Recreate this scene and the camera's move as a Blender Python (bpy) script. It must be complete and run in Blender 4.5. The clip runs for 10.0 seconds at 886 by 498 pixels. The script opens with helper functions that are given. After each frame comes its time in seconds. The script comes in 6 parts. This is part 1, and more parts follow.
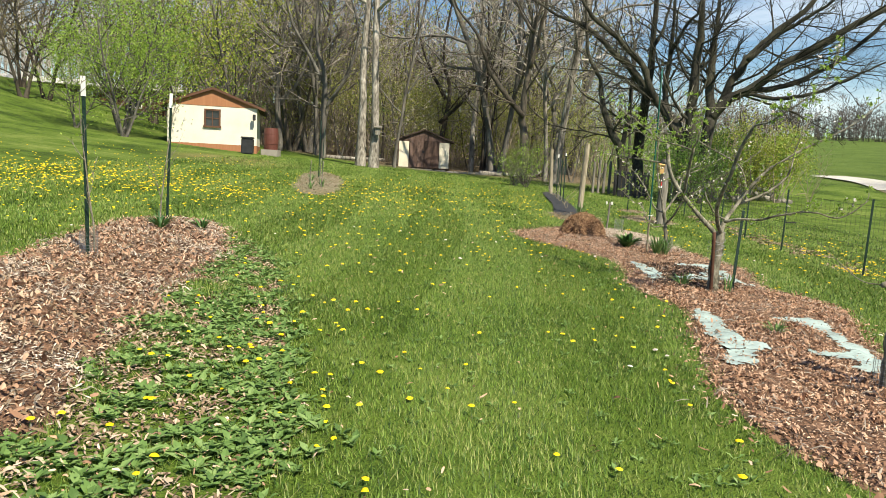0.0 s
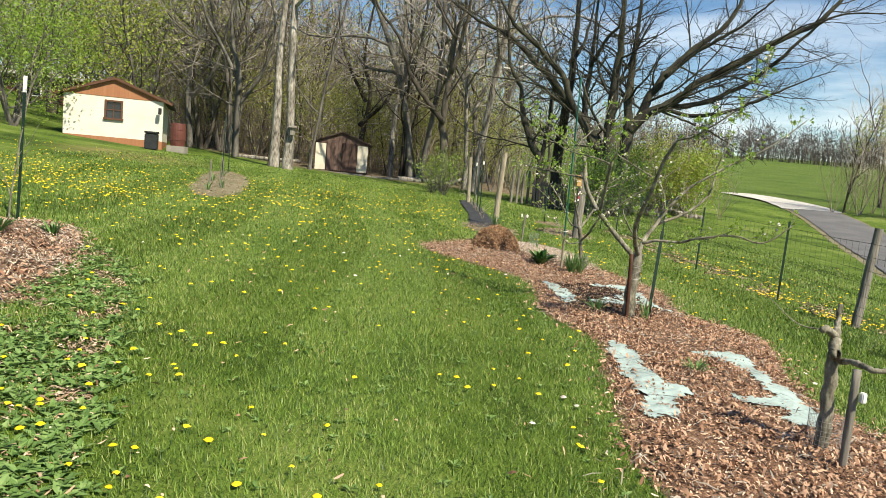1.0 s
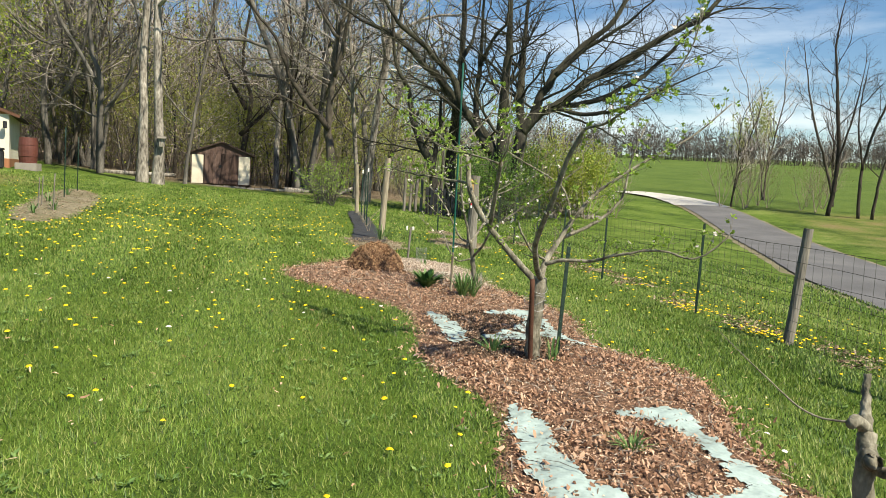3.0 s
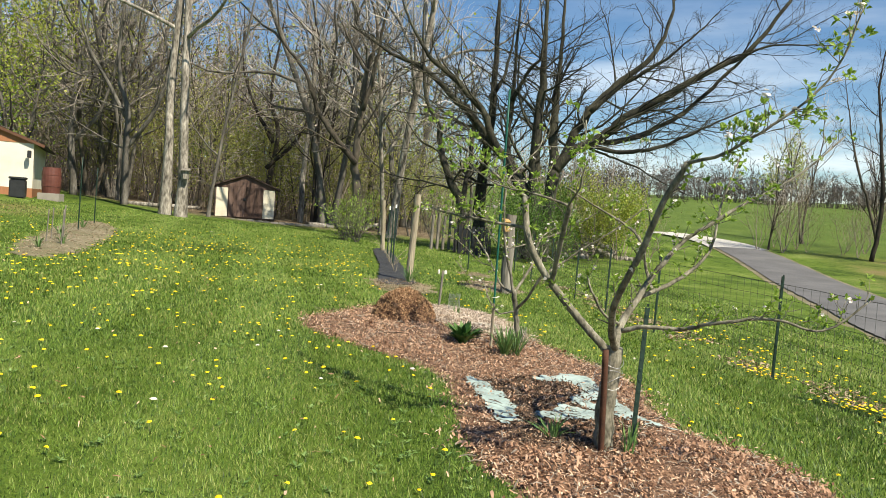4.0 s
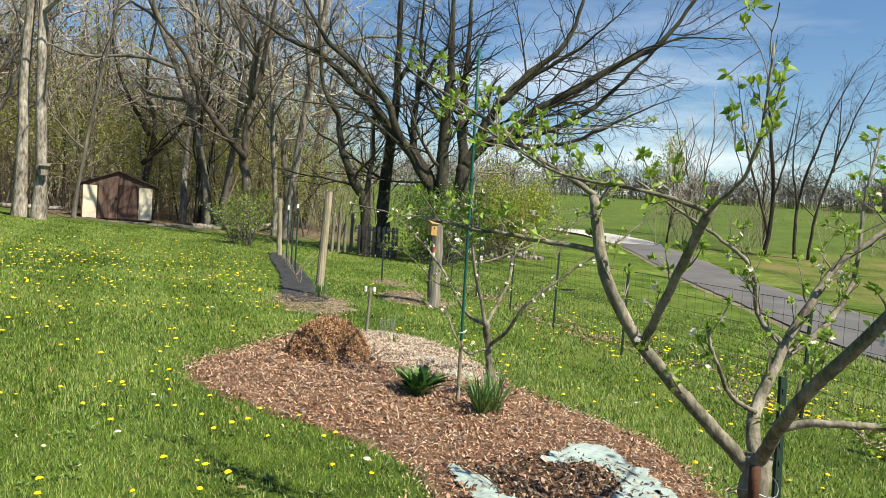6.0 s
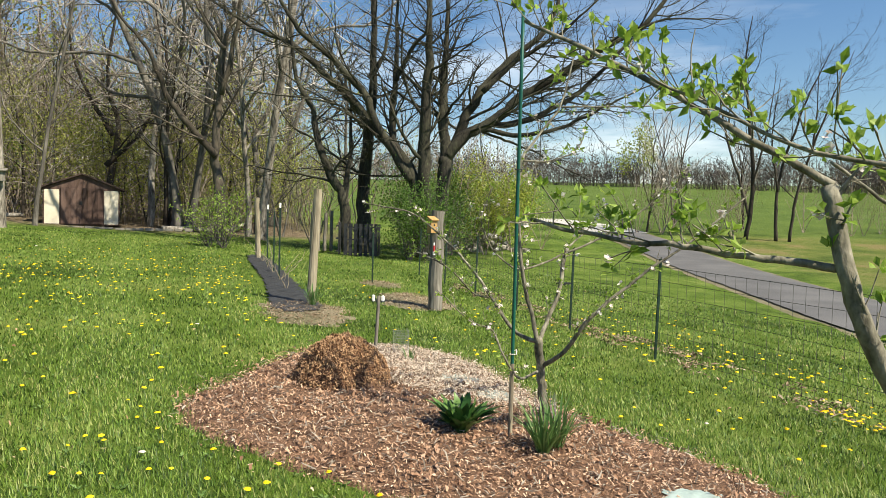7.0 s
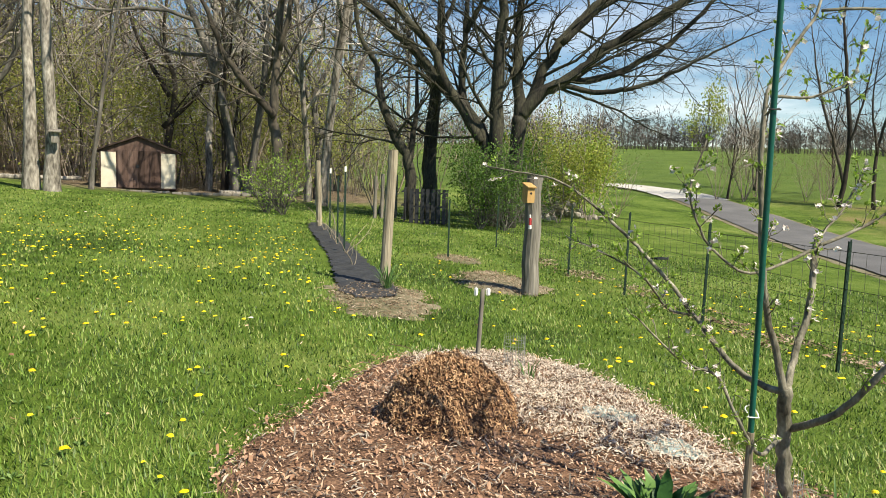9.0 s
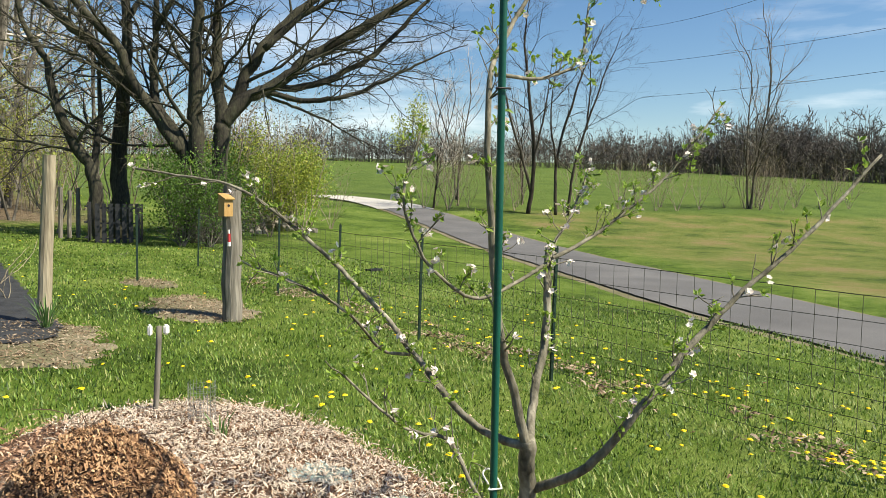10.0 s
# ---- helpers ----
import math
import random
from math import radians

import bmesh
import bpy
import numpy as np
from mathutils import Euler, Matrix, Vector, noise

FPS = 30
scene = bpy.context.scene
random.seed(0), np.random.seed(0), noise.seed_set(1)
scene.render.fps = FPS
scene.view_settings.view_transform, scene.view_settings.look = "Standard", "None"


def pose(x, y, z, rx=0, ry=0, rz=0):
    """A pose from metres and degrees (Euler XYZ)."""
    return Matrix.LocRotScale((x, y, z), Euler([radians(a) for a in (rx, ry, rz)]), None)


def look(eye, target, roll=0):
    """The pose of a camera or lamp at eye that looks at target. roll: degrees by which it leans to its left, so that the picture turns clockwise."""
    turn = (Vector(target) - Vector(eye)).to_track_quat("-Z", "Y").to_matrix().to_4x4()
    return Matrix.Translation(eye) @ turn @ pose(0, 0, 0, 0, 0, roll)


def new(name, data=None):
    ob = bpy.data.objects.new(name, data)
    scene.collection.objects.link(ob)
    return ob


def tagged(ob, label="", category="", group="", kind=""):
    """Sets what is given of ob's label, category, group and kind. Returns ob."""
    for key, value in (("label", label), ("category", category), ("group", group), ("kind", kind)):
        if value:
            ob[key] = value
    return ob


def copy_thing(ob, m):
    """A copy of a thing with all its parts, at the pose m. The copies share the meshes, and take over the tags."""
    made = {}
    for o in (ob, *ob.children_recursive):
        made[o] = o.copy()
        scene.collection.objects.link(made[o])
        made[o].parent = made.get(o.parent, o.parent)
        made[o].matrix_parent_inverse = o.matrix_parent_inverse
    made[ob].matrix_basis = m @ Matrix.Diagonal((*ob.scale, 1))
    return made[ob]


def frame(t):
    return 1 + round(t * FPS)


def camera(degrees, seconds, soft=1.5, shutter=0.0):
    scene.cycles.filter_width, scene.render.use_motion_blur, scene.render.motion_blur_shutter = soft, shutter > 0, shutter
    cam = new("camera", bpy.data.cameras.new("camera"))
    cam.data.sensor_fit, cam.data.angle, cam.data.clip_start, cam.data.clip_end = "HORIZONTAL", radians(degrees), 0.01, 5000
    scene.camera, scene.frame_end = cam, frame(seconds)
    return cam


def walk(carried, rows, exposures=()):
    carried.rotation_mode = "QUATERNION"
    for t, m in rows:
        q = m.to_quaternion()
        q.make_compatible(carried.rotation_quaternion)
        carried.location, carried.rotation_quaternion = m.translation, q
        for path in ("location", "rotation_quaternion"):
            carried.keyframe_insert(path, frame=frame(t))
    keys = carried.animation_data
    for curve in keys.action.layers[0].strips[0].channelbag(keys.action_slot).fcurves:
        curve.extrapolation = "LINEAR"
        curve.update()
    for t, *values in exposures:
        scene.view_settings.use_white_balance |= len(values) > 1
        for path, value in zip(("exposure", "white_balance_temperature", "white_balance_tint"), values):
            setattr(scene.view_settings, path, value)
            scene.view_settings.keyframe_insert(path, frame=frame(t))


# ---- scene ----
cam = camera(61.7, 10.0, soft=0.6)
METRES, EYE, TILT, LEAN, TURN = 11.364, 1.5, 0.3, 2.6, 0.0
ROWS = [
    (0.0, 0.0, 0.0, 0.0, 0.69, -7.16, -5.53),
    (0.5, 0.0138, 0.0436, -0.0001, -1.04, -6.36, -7.19),
    (1.0, 0.0269, 0.0877, 0.0044, -5.21, -6.1, -7.66),
    (1.5, 0.0424, 0.1308, 0.007, -9.83, -5.94, -7.93),
    (2.0, 0.0516, 0.1748, 0.0086, -14.51, -5.78, -7.22),
    (2.5, 0.0722, 0.2137, 0.008, -14.29, -5.57, -5.88),
    (4.0, 0.0943, 0.3709, 0.0131, -11.13, -2.07, -6.56),
    (4.5, 0.0923, 0.4281, 0.0146, -13.19, -1.3, -6.57),
    (5.0, 0.0971, 0.4857, 0.0156, -15.46, -1.4, -6.46),
    (5.5, 0.0906, 0.5392, 0.0173, -17.45, -1.34, -6.36),
    (6.0, 0.0934, 0.5923, 0.0164, -19.66, -1.35, -5.93),
    (7.5, 0.0782, 0.7515, 0.0219, -22.31, -1.88, -3.73),
    (8.0, 0.0778, 0.8002, 0.0244, -21.4, -2.69, -3.48),
    (8.5, 0.0925, 0.8454, 0.0199, -19.46, -4.05, -3.76),
    (9.0, 0.1001, 0.8886, 0.0203, -17.65, -4.79, -4.28),
    (9.5, 0.1301, 0.9297, 0.0201, -27.56, -2.9, -3.44),
    (10.0, 0.152, 0.9621, 0.0203, -39.43, -2.44, -3.11),
]
walk(cam, [(t, pose(0, 0, EYE, TILT, LEAN, TURN) @ pose(METRES * x, METRES * y, METRES * z, 90 + pitch, roll, yaw)) for t, x, y, z, yaw, pitch, roll in ROWS],
     [(0.0, 0.84, 6950, 6), (10.0, 0.84, 6950, 6)])

# ---- light ----
SUN_DIR = Vector((0.55, -0.84, 1.2)).normalized()
world = bpy.data.worlds.new("world")
scene.world = world
world.use_nodes = True


def build_sky():
    nt = world.node_tree
    nt.nodes.clear()
    out = nt.nodes.new("ShaderNodeOutputWorld")
    bg = nt.nodes.new("ShaderNodeBackground")
    sky = nt.nodes.new("ShaderNodeTexSky")
    sky.sky_type = "NISHITA"
    sky.sun_disc = False
    sky.sun_elevation = math.asin(SUN_DIR.z)
    sky.sun_rotation = math.atan2(SUN_DIR.x, SUN_DIR.y)
    sky.air_density, sky.dust_density, sky.ozone_density = 1.05, 0.3, 3.0
    co = nt.nodes.new("ShaderNodeTexCoord")
    mp = nt.nodes.new("ShaderNodeMapping")
    mp.inputs["Scale"].default_value = (1.6, 1.6, 9.0)
    mp.inputs["Location"].default_value = (0.35, 0.1, 0.2)
    nz = nt.nodes.new("ShaderNodeTexNoise")
    nz.inputs["Scale"].default_value = 1.7
    nz.inputs["Detail"].default_value = 7.0
    nz.inputs["Roughness"].default_value = 0.55
    ramp = nt.nodes.new("ShaderNodeValToRGB")
    ramp.color_ramp.elements[0].position = 0.53
    ramp.color_ramp.elements[1].position = 0.78
    sep = nt.nodes.new("ShaderNodeSeparateXYZ")
    low = nt.nodes.new("ShaderNodeMapRange")
    low.inputs["From Min"].default_value = 0.3
    low.inputs["From Max"].default_value = 0.06
    low.inputs["To Min"].default_value = 0.06
    low.inputs["To Max"].default_value = 0.95
    mul = nt.nodes.new("ShaderNodeMath")
    mul.operation = "MULTIPLY"
    mix = nt.nodes.new("ShaderNodeMix")
    mix.data_type = "RGBA"
    mix.inputs["B"].default_value = (12.0, 12.4, 13.0, 1)
    ln = nt.links.new
    ln(co.outputs["Generated"], mp.inputs["Vector"])
    ln(mp.outputs["Vector"], nz.inputs["Vector"])
    ln(nz.outputs["Fac"], ramp.inputs["Fac"])
    ln(co.outputs["Generated"], sep.inputs["Vector"])
    ln(sep.outputs["Z"], low.inputs["Value"])
    ln(low.outputs["Result"], mul.inputs[0])
    ln(ramp.outputs["Color"], mul.inputs[1])
    ln(mul.outputs["Value"], mix.inputs["Factor"])
    hue = nt.nodes.new("ShaderNodeHueSaturation")
    hue.inputs["Saturation"].default_value, hue.inputs["Value"].default_value = 1.2, 1.1
    hue.inputs["Hue"].default_value = 0.505
    ln(sky.outputs["Color"], hue.inputs["Color"])
    ln(hue.outputs["Color"], mix.inputs["A"])
    ln(mix.outputs["Result"], bg.inputs["Color"])
    bg.inputs["Strength"].default_value = 0.069
    ln(bg.outputs["Background"], out.inputs["Surface"])


build_sky()
sun = new("sun", bpy.data.lights.new("sun", "SUN"))
sun.data.energy, sun.data.angle, sun.data.color = 5.0, radians(0.55), (1.0, 0.91, 0.76)
sun.matrix_world = look(SUN_DIR * 60, (0, 0, 0))

# ---- materials ----


def surface(name, colors, scale=8.0, fine=60.0, rough=0.85, bump=0.4, metal=0.0, island=0.0, per_object=0.0, stretch=(1, 1, 1), fine_mix=0.35,
            translucent=0.0, spec=0.3, spread=None):
    """A surface with broad and fine variation between its colours and a fine relief."""
    m = bpy.data.materials.new(name)
    m.use_nodes = True
    nt = m.node_tree
    ln = nt.links.new
    b = nt.nodes["Principled BSDF"]
    b.inputs["Roughness"].default_value = rough
    b.inputs["Metallic"].default_value = metal
    b.inputs["Specular IOR Level"].default_value = spec
    co = nt.nodes.new("ShaderNodeTexCoord")
    mp = nt.nodes.new("ShaderNodeMapping")
    mp.inputs["Scale"].default_value = stretch
    ln(co.outputs["Object"], mp.inputs["Vector"])
    n1 = nt.nodes.new("ShaderNodeTexNoise")
    n1.inputs["Scale"].default_value = scale
    n1.inputs["Detail"].default_value = 5
    n2 = nt.nodes.new("ShaderNodeTexNoise")
    n2.inputs["Scale"].default_value = fine
    n2.inputs["Detail"].default_value = 4
    ln(mp.outputs["Vector"], n1.inputs["Vector"])
    ln(mp.outputs["Vector"], n2.inputs["Vector"])
    blend = nt.nodes.new("ShaderNodeMix")
    blend.inputs["Factor"].default_value = fine_mix
    ln(n1.outputs["Fac"], blend.inputs["A"])
    ln(n2.outputs["Fac"], blend.inputs["B"])
    value = blend.outputs["Result"]
    if island or per_object:
        if island:
            geo = nt.nodes.new("ShaderNodeNewGeometry")
            src, amount = geo.outputs["Random Per Island"], island
        else:
            inf = nt.nodes.new("ShaderNodeObjectInfo")
            src, amount = inf.outputs["Random"], per_object
        mx = nt.nodes.new("ShaderNodeMix")
        mx.inputs["Factor"].default_value = amount
        ln(value, mx.inputs["A"])
        ln(src, mx.inputs["B"])
        value = mx.outputs["Result"]
    ramp = nt.nodes.new("ShaderNodeValToRGB")
    els = ramp.color_ramp.elements
    lo, hi = spread or ((0.06, 0.94) if island > 0.5 or per_object > 0.5 else (0.3, 0.7))
    for i, c in enumerate(colors):
        p = lo + (hi - lo) * i / max(1, len(colors) - 1)
        e = els[i] if i < 2 else els.new(p)
        e.position, e.color = p, (*c, 1)
    for i, c in enumerate(colors):
        els[i].position, els[i].color = lo + (hi - lo) * i / max(1, len(colors) - 1), (*c, 1)
    ln(value, ramp.inputs["Fac"])
    ln(ramp.outputs["Color"], b.inputs["Base Color"])
    if bump:
        bp = nt.nodes.new("ShaderNodeBump")
        bp.inputs["Strength"].default_value = bump
        bp.inputs["Distance"].default_value = 0.02
        ln(blend.outputs["Result"], bp.inputs["Height"])
        ln(bp.outputs["Normal"], b.inputs["Normal"])
    if translucent:
        tr = nt.nodes.new("ShaderNodeBsdfTranslucent")
        ms = nt.nodes.new("ShaderNodeMixShader")
        ms.inputs["Fac"].default_value = translucent
        ln(ramp.outputs["Color"], tr.inputs["Color"])
        ln(b.outputs["BSDF"], ms.inputs[1])
        ln(tr.outputs["BSDF"], ms.inputs[2])
        ln(ms.outputs["Shader"], nt.nodes["Material Output"].inputs["Surface"])
    return m


def plain(name, color, rough=0.6, metal=0.0):
    dark = tuple(c * 0.8 for c in color)
    return surface(name, [dark, color], 6, 90, rough, 0.15, metal)


M_BLADE = surface("grass_blade", [(0.0181, 0.0475, 0.0066), (0.0684, 0.1425, 0.0162), (0.1311, 0.228, 0.0294), (0.1995, 0.2964, 0.0513), (0.3078, 0.3249, 0.114)], 1.1, 9, 0.5, 0, island=0.5, stretch=(1, 0.35, 1), translucent=0.22, spec=0.4, spread=(0.27, 0.74))
M_MULCH = surface("mulch", [(0.023, 0.013, 0.009), (0.078, 0.044, 0.029), (0.182, 0.104, 0.065), (0.364, 0.227, 0.15)], 9, 75, 0.95, 1.0, fine_mix=0.6)
M_CHIP = surface("wood_chip", [(0.054, 0.0292, 0.0173), (0.216, 0.1242, 0.0756), (0.432, 0.2754, 0.1814), (0.5724, 0.3942, 0.2808), (0.6912, 0.54, 0.4158)], 2.2, 60, 0.9, 0.2, island=0.62, spread=(0.12, 0.85))
M_DEAD_LEAF = surface("dead_leaf", [(0.08, 0.04, 0.024), (0.25, 0.138, 0.085), (0.43, 0.265, 0.175), (0.58, 0.41, 0.3)], 3, 50, 0.75, 0.2, island=0.65, translucent=0.15)
M_PILE = surface("dark_chip", [(0.045, 0.021, 0.012), (0.22, 0.12, 0.066), (0.42, 0.265, 0.15), (0.58, 0.41, 0.26)], 3, 60, 0.9, 0.3, island=0.55)
# dark brown bits; for the mulch between the cloths the tone includes shadow
M_SOIL = surface("moist_mulch", [(0.02, 0.013, 0.009), (0.06, 0.04, 0.027), (0.13, 0.09, 0.062)], 6, 60, 0.9, 0.3, island=0.6)
M_PALE_CHIP = surface("pale_chip", [(0.2, 0.155, 0.118), (0.4, 0.33, 0.265), (0.56, 0.485, 0.405), (0.68, 0.615, 0.54)], 2, 50, 0.95, 0.3, island=0.6)
M_GREY_STRAW = surface("grey_straw", [(0.068, 0.056, 0.045), (0.18, 0.154, 0.128), (0.3, 0.266, 0.225), (0.413, 0.375, 0.323)], 1.5, 50, 0.95, 0.3, island=0.6)
M_VERGE = surface("worn_verge", [(0.09, 0.094, 0.038), (0.15, 0.135, 0.083), (0.232, 0.203, 0.15)], 0.9, 20, 0.95, 0.6)
M_CLOTH = surface("ground_cloth", [(0.153, 0.162, 0.14), (0.261, 0.333, 0.324), (0.324, 0.414, 0.405), (0.387, 0.464, 0.45)], 2.6, 30, 0.75, 0.7)
M_FABRIC = surface("weed_fabric", [(0.024, 0.026, 0.029), (0.048, 0.05, 0.054)], 4, 160, 0.6, 0.4)
M_BARK = surface("bark", [(0.028, 0.026, 0.023), (0.105, 0.098, 0.087), (0.22, 0.207, 0.185)], 3, 26, 0.95, 0.9, stretch=(1, 1, 0.25))
M_BARK_PALE = surface("pale_bark", [(0.05, 0.044, 0.038), (0.16, 0.145, 0.125), (0.3, 0.277, 0.245), (0.48, 0.45, 0.405)], 2.6, 14, 0.95, 1.0, stretch=(1, 1, 0.3), fine_mix=0.5, spread=(0.34, 0.66))
M_BARK_DARK = surface("dark_bark", [(0.021, 0.016, 0.014), (0.056, 0.048, 0.037), (0.122, 0.104, 0.083)], 3, 24, 0.95, 0.9, stretch=(1, 1, 0.25), per_object=0.3)
M_TWIG = surface("twig", [(0.19, 0.165, 0.145), (0.37, 0.33, 0.29), (0.55, 0.5, 0.45)], 0.6, 8, 0.9, 0, per_object=0.4)
M_HAZE = surface("far_twig", [(0.075, 0.065, 0.06), (0.112, 0.099, 0.092), (0.156, 0.136, 0.119)], 0.05, 2, 0.95, 0, island=0.3)
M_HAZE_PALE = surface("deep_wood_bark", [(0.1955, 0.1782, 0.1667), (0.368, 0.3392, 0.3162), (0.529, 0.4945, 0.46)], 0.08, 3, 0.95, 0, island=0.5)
M_TWIG_BROWN = surface("brown_brush", [(0.12, 0.0975, 0.08), (0.27, 0.225, 0.185), (0.46, 0.4, 0.34)], 0.5, 6, 0.95, 0, island=0.6)
M_BARK_MOSS = surface("mossy_bark", [(0.0091, 0.0084, 0.0073), (0.0294, 0.0273, 0.0231), (0.0595, 0.0581, 0.0392), (0.105, 0.0994, 0.0826)], 1.6, 22, 0.95, 1.0, stretch=(1, 1, 0.3), fine_mix=0.45)
M_STRAW = surface("straw_mulch", [(0.09, 0.061, 0.038), (0.195, 0.139, 0.088), (0.3, 0.229, 0.158), (0.405, 0.338, 0.255)], 1.5, 50, 0.95, 0.5, island=0.45)
M_APPLE = surface("apple_bark", [(0.033, 0.03, 0.022), (0.112, 0.105, 0.079), (0.216, 0.201, 0.158), (0.375, 0.356, 0.29)], 14, 60, 0.85, 0.8, stretch=(1, 1, 0.5))
M_LEAF = surface("young_leaf", [(0.128, 0.23, 0.025), (0.238, 0.365, 0.051), (0.357, 0.468, 0.119)], 3, 40, 0.5, 0, island=0.7, translucent=0.4)
M_LEAF_DARK = surface("leaf", [(0.038, 0.093, 0.017), (0.085, 0.17, 0.03), (0.17, 0.264, 0.051)], 3, 40, 0.55, 0, island=0.7, translucent=0.35)
M_LEAF_RUST = surface("brownish_leaf", [(0.056, 0.044, 0.02), (0.128, 0.1, 0.04), (0.192, 0.176, 0.056)], 3, 40, 0.6, 0, island=0.7, translucent=0.3)
M_LEAF_OLIVE = surface("olive_leaf", [(0.166, 0.186, 0.047), (0.31, 0.331, 0.089), (0.435, 0.445, 0.155)], 3, 40, 0.6, 0, island=0.7, translucent=0.4)
M_LEAF_YELLOW = surface("spring_leaf", [(0.18, 0.234, 0.027), (0.324, 0.378, 0.063), (0.45, 0.468, 0.108)], 3, 40, 0.55, 0, island=0.7, translucent=0.4)
M_WEED = surface("weed_leaf", [(0.0592, 0.1168, 0.0312), (0.152, 0.2608, 0.0728), (0.2704, 0.388, 0.144)], 4, 40, 0.5, 0, island=0.7, translucent=0.3)
M_PETAL = surface("blossom", [(0.62, 0.5, 0.5), (0.8, 0.75, 0.72), (0.86, 0.84, 0.8)], 9, 60, 0.6, 0, island=0.7, translucent=0.3)
M_YELLOW = surface("dandelion", [(0.712, 0.427, 0.005), (0.807, 0.589, 0.009), (0.855, 0.684, 0.028)], 9, 200, 0.7, 0.3, island=0.6)
M_WOOD = surface("weathered_wood", [(0.06, 0.05, 0.038), (0.2, 0.17, 0.125), (0.33, 0.29, 0.215), (0.42, 0.37, 0.28)], 3, 30, 0.9, 0.8, stretch=(1, 1, 0.1), fine_mix=0.55)
M_WOOD_GREY = surface("grey_wood", [(0.045, 0.041, 0.036), (0.13, 0.12, 0.103), (0.21, 0.195, 0.17), (0.29, 0.27, 0.24)], 3, 30, 0.9, 0.8, stretch=(1, 1, 0.1), fine_mix=0.55)
M_STEEL_GREEN = surface("green_steel", [(0.006, 0.018, 0.013), (0.016, 0.04, 0.028)], 5, 70, 0.5, 0.15)
M_TUBE_GREEN = surface("green_plastic", [(0.005, 0.056, 0.04), (0.011, 0.104, 0.076)], 5, 70, 0.4, 0.1)
M_RUST = surface("rusty_steel", [(0.035, 0.016, 0.01), (0.09, 0.038, 0.022)], 9, 80, 0.8, 0.4)
M_WHITE = surface("white_paint", [(0.66, 0.66, 0.63), (0.8, 0.8, 0.78)], 6, 60, 0.6, 0.15)
M_WIRE = surface("wire", [(0.05, 0.05, 0.048), (0.11, 0.11, 0.105)], 9, 80, 0.5, 0, metal=0.6)
M_GALV = surface("galvanised_wire", [(0.2, 0.21, 0.22), (0.4, 0.41, 0.42)], 9, 80, 0.45, 0, metal=0.7)
M_WALL = surface("cream_siding", [(0.533, 0.499, 0.421), (0.628, 0.593, 0.516), (0.671, 0.645, 0.576)], 1.2, 30, 0.8, 0.2)
M_GABLE = surface("orange_board", [(0.256, 0.112, 0.056), (0.344, 0.16, 0.084)], 2, 40, 0.8, 0.3, stretch=(6, 6, 0.3))
M_BROWN = surface("brown_paint", [(0.072, 0.034, 0.021), (0.12, 0.056, 0.034)], 3, 40, 0.7, 0.3)
M_SHED = surface("stained_boards", [(0.04, 0.025, 0.021), (0.085, 0.053, 0.044), (0.15, 0.1, 0.085)], 2.5, 40, 0.85, 0.5, stretch=(3, 3, 0.3), per_object=0.35)
M_SHINGLE = surface("shingles", [(0.036, 0.024, 0.021), (0.08, 0.056, 0.048)], 3, 60, 0.95, 0.6)
M_CREAM = surface("cream_panel", [(0.558, 0.504, 0.396), (0.684, 0.639, 0.54)], 3, 40, 0.7, 0.2)
M_DARK = surface("black_plastic", [(0.012, 0.013, 0.015), (0.03, 0.032, 0.036)], 4, 60, 0.5, 0.1)
M_PALLET = surface("dark_pallet", [(0.014, 0.015, 0.02), (0.038, 0.042, 0.049)], 3, 40, 0.8, 0.4, stretch=(1, 1, 0.2))
M_ASPHALT = surface("asphalt", [(0.078, 0.078, 0.082), (0.109, 0.109, 0.114), (0.148, 0.148, 0.152)], 0.5, 90, 0.9, 0.5)
M_GRAVEL = surface("pale_gravel", [(0.315, 0.307, 0.284), (0.449, 0.438, 0.411), (0.539, 0.524, 0.494)], 1, 60, 0.95, 0.6)
M_BIRD = surface("cedar", [(0.34, 0.2, 0.072), (0.476, 0.315, 0.128)], 6, 70, 0.6, 0.3, stretch=(3, 3, 0.3))
M_RED = plain("red_plastic", (0.5, 0.05, 0.06))
M_GLASS = surface("window_glass", [(0.012, 0.014, 0.018), (0.03, 0.034, 0.04)], 1, 9, 0.06, 0, spec=0.6)
M_STONE = surface("rubble", [(0.188, 0.173, 0.15), (0.315, 0.292, 0.262)], 4, 40, 0.9, 0.5, island=0.4)
M_BARREL = surface("brown_barrel", [(0.08, 0.028, 0.022), (0.136, 0.05, 0.04)], 3, 50, 0.5, 0.1)
# ---- helpers for meshes ----


def gz(x, y):
    """Height of the ground: it falls to the road, rises gently ahead, and climbs to the far fields and the upper lawn."""
    x, y = np.asarray(x, float), np.asarray(y, float)
    side = np.where(x > 0, 16 * np.tanh(x / 16), np.maximum(x, -36))
    z = -0.05 * side + 0.015 * np.clip(y, -60, 60) + 0.05
    u = 0.55 * x + 0.83 * y
    z = z + 0.079 * 5 * np.logaddexp(0, np.minimum((u - 46) / 5, 42)) * np.exp(-np.maximum(u - 130, 0) / 900)
    z = z + 0.11 * 4 * np.logaddexp(0, np.minimum((-x - 15) / 4, 5))
    z = z + 0.11 * 3 * np.logaddexp(0, np.minimum((-x - 23) / 3, 4))
    return z


